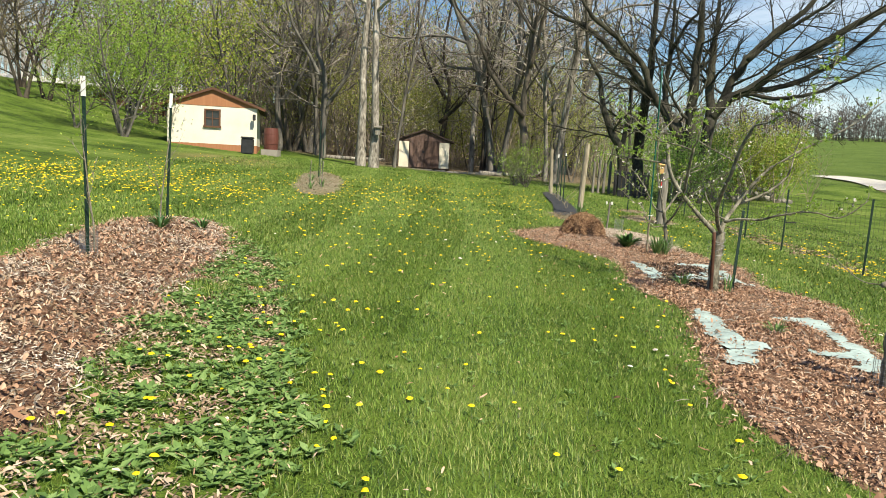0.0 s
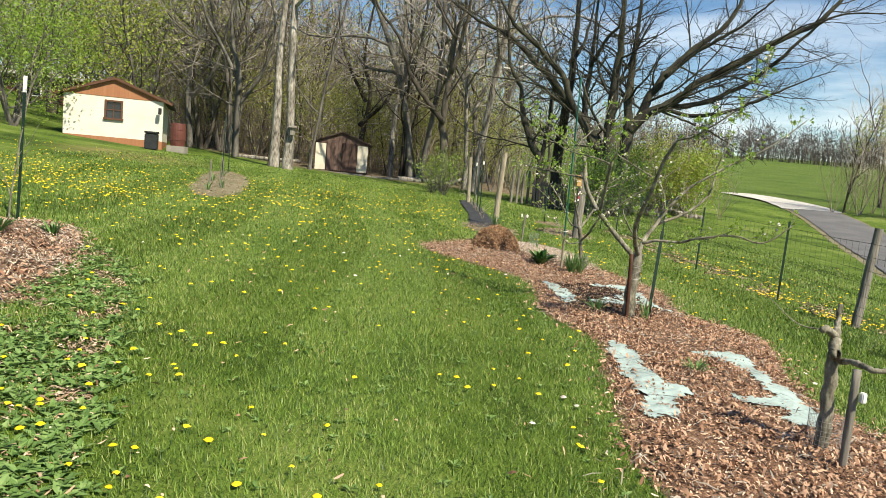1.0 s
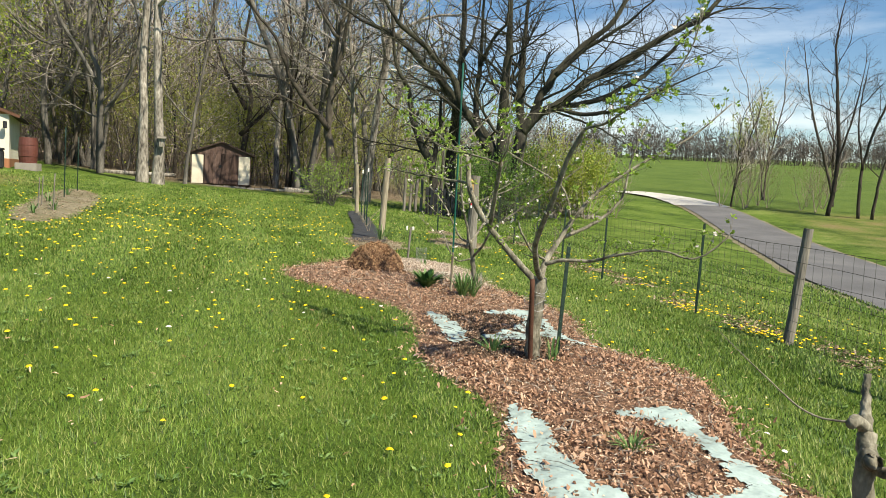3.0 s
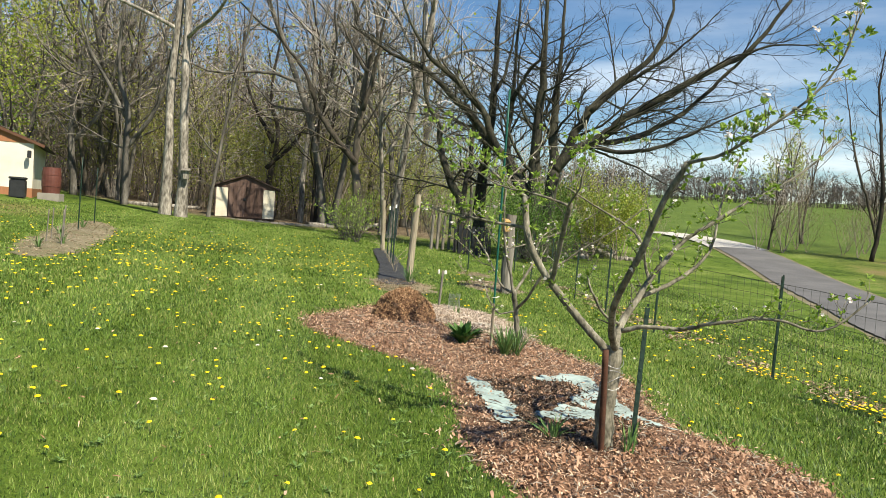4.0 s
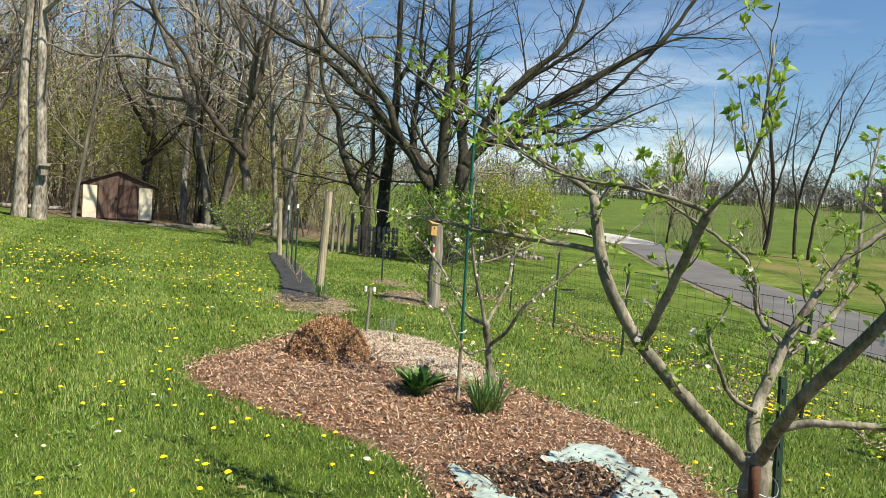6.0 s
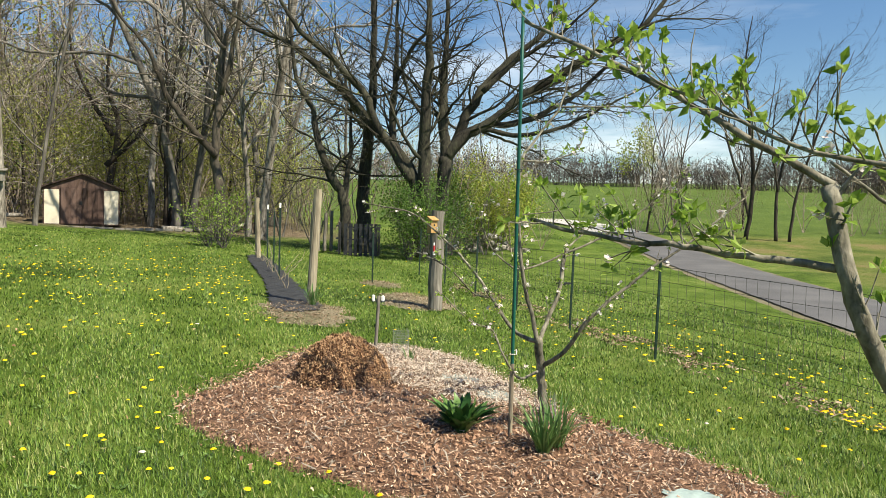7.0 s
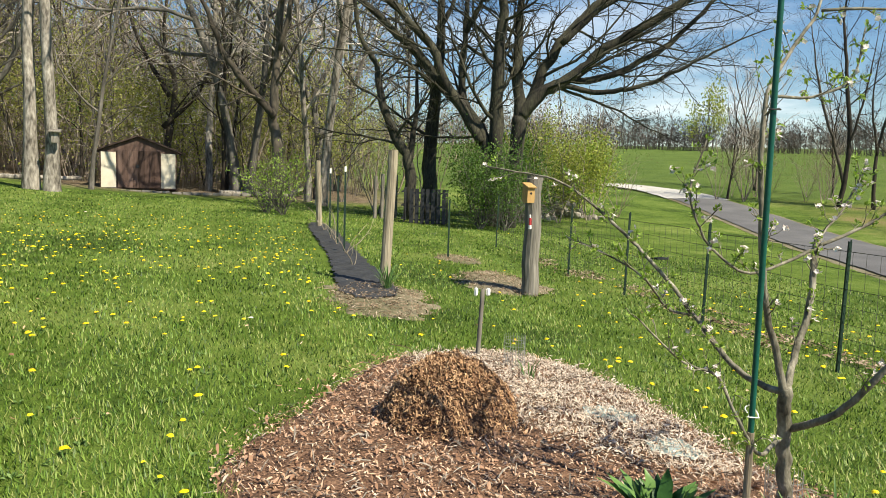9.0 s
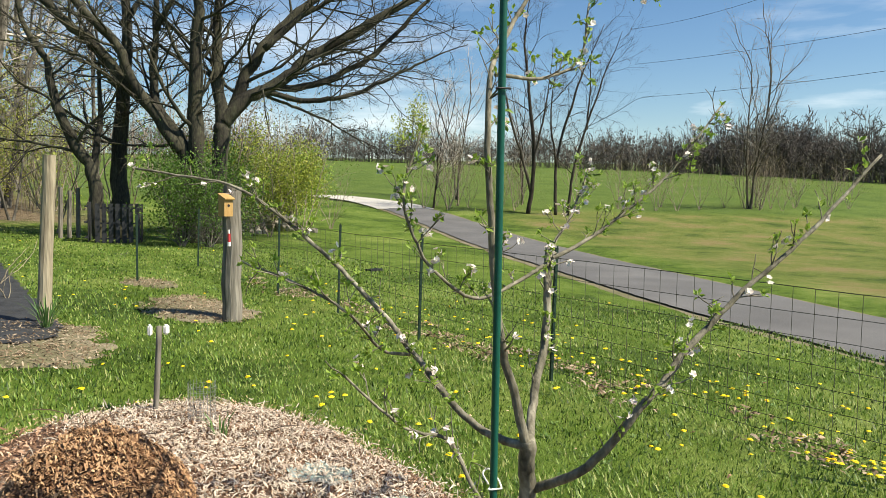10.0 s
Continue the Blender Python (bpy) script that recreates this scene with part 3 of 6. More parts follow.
def put(root, x, y, turn=0.0, size=1.0, group="", z=None, label="", lean=0.0):
    ob = copy_thing(root, pose(x, y, float(gz(x, y)) if z is None else z, lean, 0, turn))
    ob.matrix_basis = pose(x, y, float(gz(x, y)) if z is None else z, lean, 0, turn) @ Matrix.Scale(size, 4)
    return tagged(ob, label, group=group)


def drop_thing(root):
    for o in (*root.children_recursive, root):
        bpy.data.objects.remove(o)


FOREST = ((11, 6, 4, 3), (0.85, 0.8, 0.8, 0.8), (0.36, 0.52, 0.5, 0.5), (0.015, 0.07, 0.04, 0.02), (0.055, 0.17, 0.2, 0.22), (0.26, 0.2, 0.2, 0.2), 3)
SLIM = ((9, 5, 3), (0.8, 0.8, 0.8), (0.26, 0.5, 0.5), (0.015, 0.08, 0.05), (0.05, 0.17, 0.2), (0.22, 0.2, 0.2), 3)
LEAFY = ((9, 5, 3), (0.95, 0.8, 0.8), (0.46, 0.5, 0.5), (0.03, 0.05, 0.03), (0.05, 0.14, 0.2), (0.18, 0.2, 0.2), 2)
BRUSH = ((5, 3, 3), (0.6, 0.7, 0.8), (0.5, 0.55, 0.5), (0.03, 0.04, 0.02), (0.08, 0.16, 0.2), (0.15, 0.2, 0.2), 2)
OPEN = ((11, 6, 5), (0.6, 0.65, 0.7), (0.42, 0.5, 0.5), (0.03, 0.07, 0.04), (0.06, 0.15, 0.2), (0.18, 0.2, 0.2), 3)

forest = [make_tree("tree", 11 + k, 13.5 + 1.5 * k, 0.135 + 0.025 * k, FOREST, (M_BARK, M_BARK_DARK, M_BARK_PALE, M_BARK)[k], "tall bare woodland tree just coming into bud",
                    leaf=(M_LEAF_YELLOW, None, None, M_LEAF_OLIVE)[k], leaf_spec=(3, 0.3, 0.07), stems=(1, 2, 1, 2)[k], splay=0.16, twigs=(M_TWIG, M_BARK, M_TWIG, M_TWIG)[k]) for k in range(4)]
slim = [make_tree("tree", 31 + k, 10 + 2 * k, 0.085 + 0.015 * k, SLIM, (M_BARK_DARK, M_BARK, M_BARK_DARK)[k], "slim bare young woodland tree",
                  leaf=(M_LEAF_YELLOW, None, None)[k], leaf_spec=(3, 0.2, 0.06), twigs=M_TWIG) for k in range(3)]
brush = [make_tree("shrub", 51 + k, 2.6 + 0.5 * k, 0.03, BRUSH, M_TWIG_BROWN, "thin twiggy woodland shrub with small new leaves", "shrub", (M_LEAF_DARK, M_LEAF_YELLOW, M_LEAF_RUST)[k], ((6, 0.28, 0.065), (6, 0.3, 0.065), (5, 0.3, 0.06))[k], 4, 0.5, (3, 3, 3, 3, 3)) for k in range(3)]
leafy = [make_tree("leafy_tree", 71 + k, 6.5 + k, 0.09, LEAFY, M_BARK, "small tree in full fresh green leaf", "tree", (M_LEAF, M_LEAF_YELLOW)[k], (38, 0.34, 0.115), 3, 0.42) for k in range(2)]
olive = make_tree("leafy_tree", 88, 7.0, 0.07, LEAFY, M_BARK, "small understorey tree in thin olive leaf", "tree", M_LEAF_OLIVE, (14, 0.5, 0.13), 2, 0.3, twigs=M_TWIG)
rusty = make_tree("leafy_tree", 85, 7.0, 0.16, LEAFY, M_BARK_DARK, "spreading tree with small brownish new leaves", "tree", M_LEAF_RUST, (22, 0.5, 0.12), 2, 0.3, twigs=M_BARK)
field = [make_tree("field_tree", 91 + k, 12.0 + k, 0.12, OPEN, M_BARK_DARK, "bare spreading field tree beside the lane", "tree", None, stems=2, splay=0.14, twigs=M_TWIG) for k in range(2)]

WOODS = np.random.default_rng(5)
spots = []
while len(spots) < 52:
    x, y = WOODS.uniform(-36, 12), WOODS.uniform(41.5, 80)
    if x < -20 and y < 64 or -4.6 < x < 0.8 and y < 50 or x < -5 and y < 47 - 0.85 * (x + 5) and x > -24 or x > 6 and y < 46 or -2.5 < x < 2.5 and y < 43:
        continue
    if all((x - a) ** 2 + (y - b) ** 2 > 1.1 for a, b in spots):
        spots.append((x, y))
for k, (x, y) in enumerate(spots):
    src = forest[k % 4] if k % 5 < 3 else slim[k % 3]
    put(src, x, y, WOODS.uniform(0, 360), WOODS.uniform(0.8, 1.25), "woodland trees")
for k in range(92):
    x, y = WOODS.uniform(-30, 12), WOODS.uniform(49, 72)
    y += max(0.0, -5 - x) * 0.7
    put(brush[(1, 2, 1, 0, 2)[k % 5]], x, y, WOODS.uniform(0, 360), WOODS.uniform(0.9, 2.4) * (1.0 if y < 56 else 1.7), "woodland shrubs")

for k in range(11):
    x, y = -14 + 2.2 * k + WOODS.uniform(-0.8, 0.8), WOODS.uniform(49.5, 54) - max(0, k - 7) * 1.6
    put(olive, x, y + max(0.0, -5 - x) * 0.6, WOODS.uniform(0, 360), WOODS.uniform(0.8, 1.15), "leafing understorey trees", label="small understorey tree in thin olive leaf")

# trees at the wood's edge
pale = [make_tree("tree", 141 + k, 17.0, 0.36, ((6, 4, 4, 3), *FOREST[1:5], (0.45, 0.25, 0.2, 0.2), 3), M_BARK_PALE, "tall pale-barked tree at the wood's edge", "tree", twigs=M_TWIG) for k in range(1)][0]
put(pale, -4.95, 40.6, 20, 1.0, "pale trees")
put(pale, -4.2, 40.2, 140, 0.95, "pale trees")
put(slim[1], -3.35, 43.5, 40, 1.15, "woodland trees")
put(forest[1], 2.0, 48.0, 80, 0.8, "woodland trees")
put(forest[2], 5.6, 44.5, 200, 0.85, "woodland trees")

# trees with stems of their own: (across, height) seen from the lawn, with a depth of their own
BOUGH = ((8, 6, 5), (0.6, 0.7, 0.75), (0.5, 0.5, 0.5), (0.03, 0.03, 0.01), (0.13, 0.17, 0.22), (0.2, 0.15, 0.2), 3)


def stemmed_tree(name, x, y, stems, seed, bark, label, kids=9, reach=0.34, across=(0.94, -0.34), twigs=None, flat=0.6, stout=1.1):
    r = np.random.default_rng(seed)
    root = thing(name, x, y, label=label, category="tree")
    twig, tips = Geo(), []
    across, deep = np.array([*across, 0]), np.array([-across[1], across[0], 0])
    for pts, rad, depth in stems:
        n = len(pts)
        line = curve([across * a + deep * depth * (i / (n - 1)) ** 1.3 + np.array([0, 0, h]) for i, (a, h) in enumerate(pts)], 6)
        bend = np.cumsum(r.normal(0, 0.03, line.shape), 0)
        line += bend - np.linspace(0, 1, len(line))[:, None] * bend[-1]
        total = np.linalg.norm(np.diff(line, axis=0), axis=1).sum()
        radii = stout * rad * (1 - 0.86 * np.linspace(0, 1, len(line)) ** 1.4) * (1 + 0.05 * r.normal(0, 1, len(line)))
        part("stem", Geo().tube(line, radii, 10).out(), bark, root, smooth=True)
        for k in range(kids):
            t = 0.3 + 0.7 * (k + r.uniform(0, 1)) / kids
            i = min(int(t * (len(line) - 1)), len(line) - 2)
            d = unit(line[i + 1] - line[i])
            nd = turned(d, r.uniform(0.5, 1.05), k * 2.4 + r.uniform(-0.6, 0.6))
            nd[2] *= flat
            grow(r, twig, twig, tips, line[i], unit(nd), total * reach * r.uniform(0.45, 1.0) * (1.2 - 0.5 * t), max(radii[i] * 0.32, 0.014), 1, BOUGH)
    part("crown", twig.out(), twigs or bark, root, smooth=True)
    return root


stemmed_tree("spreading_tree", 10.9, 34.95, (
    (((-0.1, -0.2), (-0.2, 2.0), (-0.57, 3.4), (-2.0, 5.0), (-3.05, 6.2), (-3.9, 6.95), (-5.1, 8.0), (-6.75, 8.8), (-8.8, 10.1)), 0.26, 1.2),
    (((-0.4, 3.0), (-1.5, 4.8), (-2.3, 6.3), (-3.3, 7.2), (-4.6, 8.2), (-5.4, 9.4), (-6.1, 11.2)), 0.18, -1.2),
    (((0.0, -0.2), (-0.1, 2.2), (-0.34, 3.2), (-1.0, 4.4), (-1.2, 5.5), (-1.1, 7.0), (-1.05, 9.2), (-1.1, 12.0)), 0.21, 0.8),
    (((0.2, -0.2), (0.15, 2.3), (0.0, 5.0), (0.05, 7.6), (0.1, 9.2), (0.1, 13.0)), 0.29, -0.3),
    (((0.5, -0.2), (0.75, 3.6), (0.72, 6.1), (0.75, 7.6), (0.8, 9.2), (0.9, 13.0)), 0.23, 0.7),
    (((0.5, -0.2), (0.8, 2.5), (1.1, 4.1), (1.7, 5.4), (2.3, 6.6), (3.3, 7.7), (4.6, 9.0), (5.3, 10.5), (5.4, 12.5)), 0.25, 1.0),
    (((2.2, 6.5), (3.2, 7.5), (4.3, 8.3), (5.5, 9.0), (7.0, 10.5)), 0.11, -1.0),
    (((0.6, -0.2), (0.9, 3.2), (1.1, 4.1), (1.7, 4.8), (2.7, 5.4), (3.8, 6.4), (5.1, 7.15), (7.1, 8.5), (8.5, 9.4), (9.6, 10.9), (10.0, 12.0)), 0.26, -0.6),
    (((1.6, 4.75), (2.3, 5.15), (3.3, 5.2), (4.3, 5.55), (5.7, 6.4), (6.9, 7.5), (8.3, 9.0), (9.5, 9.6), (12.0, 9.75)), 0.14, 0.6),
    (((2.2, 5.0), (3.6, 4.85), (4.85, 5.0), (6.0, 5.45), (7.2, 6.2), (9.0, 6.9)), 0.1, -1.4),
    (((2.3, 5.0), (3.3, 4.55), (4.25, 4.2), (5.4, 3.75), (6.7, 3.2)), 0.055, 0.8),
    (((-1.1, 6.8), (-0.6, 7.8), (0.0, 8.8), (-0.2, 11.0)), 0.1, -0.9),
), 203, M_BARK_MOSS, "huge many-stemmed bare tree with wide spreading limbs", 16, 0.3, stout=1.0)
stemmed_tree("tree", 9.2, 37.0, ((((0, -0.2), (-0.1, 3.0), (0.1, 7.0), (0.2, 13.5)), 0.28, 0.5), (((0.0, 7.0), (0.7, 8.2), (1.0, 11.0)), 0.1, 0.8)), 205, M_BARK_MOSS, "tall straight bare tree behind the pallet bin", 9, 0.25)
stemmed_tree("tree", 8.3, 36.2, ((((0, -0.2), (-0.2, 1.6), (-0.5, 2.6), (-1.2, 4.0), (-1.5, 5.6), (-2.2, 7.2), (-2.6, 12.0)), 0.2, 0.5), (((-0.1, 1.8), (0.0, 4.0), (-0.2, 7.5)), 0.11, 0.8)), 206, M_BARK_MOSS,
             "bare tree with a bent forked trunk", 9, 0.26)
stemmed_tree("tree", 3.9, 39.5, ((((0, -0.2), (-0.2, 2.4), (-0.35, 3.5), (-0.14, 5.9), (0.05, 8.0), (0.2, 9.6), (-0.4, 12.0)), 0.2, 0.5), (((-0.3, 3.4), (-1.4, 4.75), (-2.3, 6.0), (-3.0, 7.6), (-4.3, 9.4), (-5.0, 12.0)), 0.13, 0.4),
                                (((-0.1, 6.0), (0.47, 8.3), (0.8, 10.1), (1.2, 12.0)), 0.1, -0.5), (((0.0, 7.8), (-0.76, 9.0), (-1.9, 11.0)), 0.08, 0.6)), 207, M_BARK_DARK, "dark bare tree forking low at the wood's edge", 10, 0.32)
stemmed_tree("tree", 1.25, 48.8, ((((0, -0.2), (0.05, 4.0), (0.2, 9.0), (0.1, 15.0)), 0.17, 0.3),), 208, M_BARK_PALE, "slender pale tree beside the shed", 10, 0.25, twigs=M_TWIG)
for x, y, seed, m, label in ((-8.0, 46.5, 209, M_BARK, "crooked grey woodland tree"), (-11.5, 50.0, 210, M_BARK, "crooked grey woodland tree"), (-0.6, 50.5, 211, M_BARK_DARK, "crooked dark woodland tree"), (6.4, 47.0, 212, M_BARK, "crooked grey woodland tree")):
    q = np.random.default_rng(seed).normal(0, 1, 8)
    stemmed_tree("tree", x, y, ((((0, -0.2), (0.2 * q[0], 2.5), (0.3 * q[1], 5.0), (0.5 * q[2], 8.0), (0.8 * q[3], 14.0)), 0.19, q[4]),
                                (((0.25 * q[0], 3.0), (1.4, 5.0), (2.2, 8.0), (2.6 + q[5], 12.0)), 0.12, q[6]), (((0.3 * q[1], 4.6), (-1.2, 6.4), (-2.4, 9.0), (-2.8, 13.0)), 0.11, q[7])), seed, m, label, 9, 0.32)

for x, y, s in ((12.0, 38.5, 1.3), (13.0, 37.0, 1.1), (14.0, 39.5, 1.5), (15.0, 37.8, 1.1), (16.0, 41.0, 1.5), (17.2, 39.4, 1.2), (18.4, 42.6, 1.5), (12.6, 41.5, 1.6), (9.8, 39.5, 1.3), (7.6, 39.0, 1.2), (14.8, 43.5, 1.7), (19.8, 41.2, 0.9)):
    put(brush[2 if s > 1.15 else 0], x, y, x * 97 % 360, s, "thicket shrubs", label="dense brown twiggy shrub under the spreading tree")

# far side of the lane
for x, y, k, s in ((38.5, 54, 0, 0.75), (56.3, 40.2, 1, 0.9), (33.0, 50.0, 1, 0.55), (41.5, 50.0, 0, 0.6)):
    put(field[k], x, y, x * 40 % 360, s, "field trees")
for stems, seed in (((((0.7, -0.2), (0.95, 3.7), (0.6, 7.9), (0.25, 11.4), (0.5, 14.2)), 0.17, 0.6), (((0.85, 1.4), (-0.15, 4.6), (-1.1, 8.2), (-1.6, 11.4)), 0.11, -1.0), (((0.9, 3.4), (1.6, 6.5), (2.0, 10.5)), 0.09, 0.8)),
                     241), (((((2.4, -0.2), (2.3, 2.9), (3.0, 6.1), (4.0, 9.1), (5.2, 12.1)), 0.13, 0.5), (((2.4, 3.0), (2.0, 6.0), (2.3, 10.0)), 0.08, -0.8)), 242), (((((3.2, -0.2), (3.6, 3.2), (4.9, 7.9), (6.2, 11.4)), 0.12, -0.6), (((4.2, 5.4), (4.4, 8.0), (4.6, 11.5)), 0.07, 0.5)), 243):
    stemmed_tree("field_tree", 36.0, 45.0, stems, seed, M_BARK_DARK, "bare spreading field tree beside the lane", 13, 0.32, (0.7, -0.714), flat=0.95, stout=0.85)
HEDGE = np.random.default_rng(23)
for k in range(34):
    t = HEDGE.uniform(0, 1)
    put(brush[2], 33 + 34 * t + HEDGE.normal(0, 1), 50 - 13 * t + HEDGE.normal(0, 1.2), HEDGE.uniform(0, 360), HEDGE.uniform(0.6, 1.2), "hedge shrubs", label="twiggy shrub in the rough hedge past the lane")
far_tree = make_tree("leafy_tree", 78, 9.5, 0.16, LEAFY, M_BARK, "yellow-green tree far out in the fields", "tree", M_LEAF_YELLOW, (16, 0.55, 0.42), 2, 0.2)
far_tree.matrix_basis = pose(91, 130, float(gz(91, 130)) - 0.3)
for x, y, s in ((-27.6, 48.0, 1.0), (-27.8, 51.2, 1.1), (-31.5, 54.5, 1.2), (-22.5, 56.0, 1.3), (-36.0, 58.0, 1.3), (-26.0, 60.0, 1.2)):
    put(rusty, x, y, x * 77 % 360, s, "lawn trees", label="spreading tree with small brownish new leaves on the upper lawn")
for x, y, k, s in ((-16.4, 37.3, 0, 0.9), (-17.3, 39.2, 0, 1.1), (-18.8, 37.2, 0, 0.6), (-13.8, 48.0, 1, 1.5), (-17.0, 48.0, 0, 1.3)):
    put(leafy[k], x, y, x * 50 % 360, s, "green trees by the garage")

# far woods: many thin straight pieces, built in bulk
def prisms(p, d, length, r0, r1):
    """Three-sided tapered sticks."""
    d = d / np.linalg.norm(d, axis=1)[:, None]
    a = np.cross(d, (0.31, 0.9, 0.2))
    a /= np.linalg.norm(a, axis=1)[:, None]
    b = np.cross(d, a)
    q = p + d * length[:, None]
    rows = []
    for c, r in ((p, r0), (q, r1)):
        for t in (0.0, 2.094, 4.189):
            rows.append(c + (a * math.cos(t) + b * math.sin(t)) * r[:, None])
    v = np.stack(rows, 1).reshape(-1, 3)
    i = np.arange(len(p))[:, None] * 6
    return v, np.concatenate([i + np.array([[k, (k + 1) % 3, 3 + (k + 1) % 3, 3 + k]]) for k in range(3)])


def stick_wood(name, feet, tall, seed, mat, label, boughs=12, twigs=5, stout=0.014, fine=0.13, low=0.12):
    """Bare trees far off: a bent trunk, boughs and twigs each."""
    r = np.random.default_rng(seed)
    n = len(feet)
    h = tall * r.uniform(0.65, 1.15, n)
    foot = np.column_stack([feet, gz(feet[:, 0], feet[:, 1]) - 0.3])
    bits = []
    d = np.array([0, 0, 1.0]) + r.normal(0, 0.08, (n, 3))
    knee = foot + d * (h * 0.4)[:, None]
    bits.append((foot, d, h * 0.4 * np.linalg.norm(d, axis=1), h * stout, h * stout * 0.7))
    d2 = np.array([0, 0, 1.0]) + r.normal(0, 0.16, (n, 3))
    bits.append((knee, d2, h * 0.6, h * stout * 0.7, h * stout * 0.15))
    for _ in range(boughs):
        t = r.uniform(0, 0.85, n)
        p = knee + d2 * (h * 0.6 * t)[:, None] - d * (h * low * r.uniform(0, 1, n))[:, None]
        bd = np.column_stack([r.normal(0, 1, (n, 2)), r.uniform(0.3, 1.3, n)])
        bd /= np.linalg.norm(bd, axis=1)[:, None]
        bl = h * r.uniform(0.16, 0.36, n) * (1.1 - 0.5 * t)
        bits.append((p, bd, bl, h * stout * 0.34, h * stout * 0.1))
        for _ in range(twigs):
            u = r.uniform(0.25, 1.0, n)
            td = bd + r.normal(0, 0.55, (n, 3)) + np.array([0, 0, 0.2])
            bits.append((p + bd * (bl * u)[:, None], td, bl * r.uniform(0.3, 0.6, n), h * stout * fine, h * stout * fine * 0.4))
    v, f, at = [], {4: [], 3: []}, 0
    for k, (p, way, ln_, r0, r1) in enumerate(bits):
        if k < 2:
            vv, ff = prisms(p, way, ln_, r0, r1)
        else:
            way = way / np.linalg.norm(way, axis=1)[:, None]
            side = np.cross(way, r.normal(0, 1, way.shape))
            side /= np.linalg.norm(side, axis=1)[:, None]
            vv = np.stack([p - side * r0[:, None], p + side * r0[:, None], p + way * ln_[:, None]], 1).reshape(-1, 3)
            ff = np.arange(len(vv)).reshape(-1, 3)
        v.append(vv)
        f[ff.shape[1]].append(ff + at)
        at += len(vv)
    tagged(new(name, mesh(name, np.concatenate(v), [np.concatenate(f[4]), np.concatenate(f[3])], mat)), label, "woods", kind="stuff")


FAR = np.random.default_rng(17)
edge = curve([(-20, 300), (35, 230), (72, 160), (100, 102), (112, 74), (114, 54), (117, 20), (112, -40)], 12)
k_ = FAR.integers(0, len(edge), 1900)
feet = edge[k_] + FAR.normal(0, 2.5, (1900, 2)) + np.column_stack([np.abs(FAR.normal(0, 16, 1900)), np.abs(FAR.normal(0, 9, 1900))])
stick_wood("far_woods", feet, np.where(feet[:, 1] < 85, 9.0, 7.0) * np.where(feet[:, 1] > 150, 1.2, 1.0) * (1 + 0.25 * wobble(feet[:, 0], feet[:, 1], 0.12)), 18, M_HAZE, "distant line of bare brown woods", 12, 5, 0.0085, 0.75, 0.3)
feet = edge[k_] + FAR.normal(0, 1.5, (1900, 2)) + np.array([3.0, 1.5])
stick_wood("far_scrub", feet, np.where(feet[:, 1] < 85, 5.2, 4.2), 19, M_HAZE, "brown scrub at the foot of the distant woods", 8, 5, 0.012, 1.3, 0.42)
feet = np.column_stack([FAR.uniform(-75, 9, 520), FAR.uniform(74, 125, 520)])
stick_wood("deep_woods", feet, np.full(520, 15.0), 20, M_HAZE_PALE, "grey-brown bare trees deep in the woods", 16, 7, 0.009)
feet = np.column_stack([FAR.uniform(-24, 11, 700), FAR.uniform(48.5, 64, 700)])
feet[:, 1] += np.maximum(0, -5 - feet[:, 0]) * 0.75
stick_wood("undergrowth", feet, np.full(700, 3.4), 21, M_TWIG_BROWN, "thin brown saplings and brush under the woodland trees", 8, 5, 0.006)


def leaf_haze(name, n, seed, box, mat, label, size):
    """Small new leaves in loose drifts among the understorey."""
    r = np.random.default_rng(seed)
    c = np.column_stack([r.uniform(box[0], box[1], n // 40), r.uniform(box[2], box[3], n // 40)])
    c[:, 1] += np.maximum(0, -5 - c[:, 0]) * 0.75
    c = np.column_stack([c, gz(c[:, 0], c[:, 1]) + r.uniform(0.8, 5.5, len(c))])
    p = np.repeat(c, 40, 0) + r.normal(0, 1, (len(c) * 40, 3)) * (0.8, 0.8, 0.5)
    p = p[p[:, 2] > gz(p[:, 0], p[:, 1]) + 0.15]
    a, b = r.normal(0, 1, p.shape), r.normal(0, 1, p.shape)
    a /= np.linalg.norm(a, axis=1)[:, None]
    b = np.cross(a, b)
    b /= np.linalg.norm(b, axis=1)[:, None]
    w = size * r.uniform(0.6, 1.3, len(p))[:, None]
    v = np.stack([p, p + a * w * 0.5 + b * w * 0.32, p + a * w, p + a * w * 0.5 - b * w * 0.32], 1).reshape(-1, 3)
    tagged(new(name, mesh(name, v, np.arange(len(v)).reshape(-1, 4), mat)), label, "leaves", kind="stuff")


leaf_haze("understorey_leaves", 30000, 22, (-14, 9, 50, 62), M_LEAF_OLIVE, "thin haze of olive new leaves among the woods", 0.12)
leaf_haze("understorey_leaves", 22000, 23, (-4, 11, 50, 70), M_LEAF_YELLOW, "thin haze of yellow-green new leaves among the woods", 0.13)
for o in (*forest, *slim, *brush, *leafy, *field, pale, rusty, olive):
    drop_thing(o)

# ---- garage ----
def gable_prism(w, h, t):
    return [(-w / 2, 0, 0), (w / 2, 0, 0), (0, 0, h), (-w / 2, t, 0), (w / 2, t, 0), (0, t, h)], [(0, 1, 2), (5, 4, 3), (0, 3, 4, 1), (1, 4, 5, 2), (2, 5, 3, 0)]


def wall_with_hole(w, h, t, hole):
    x0, x1, z0, z1 = hole
    g = Geo()
    g.box((-w / 2, 0, 0), (x0, t, h)).box((x1, 0, 0), (w / 2, t, h)).box((x0, 0, 0), (x1, t, z0)).box((x0, 0, z1), (x1, t, h))
    return g.out()


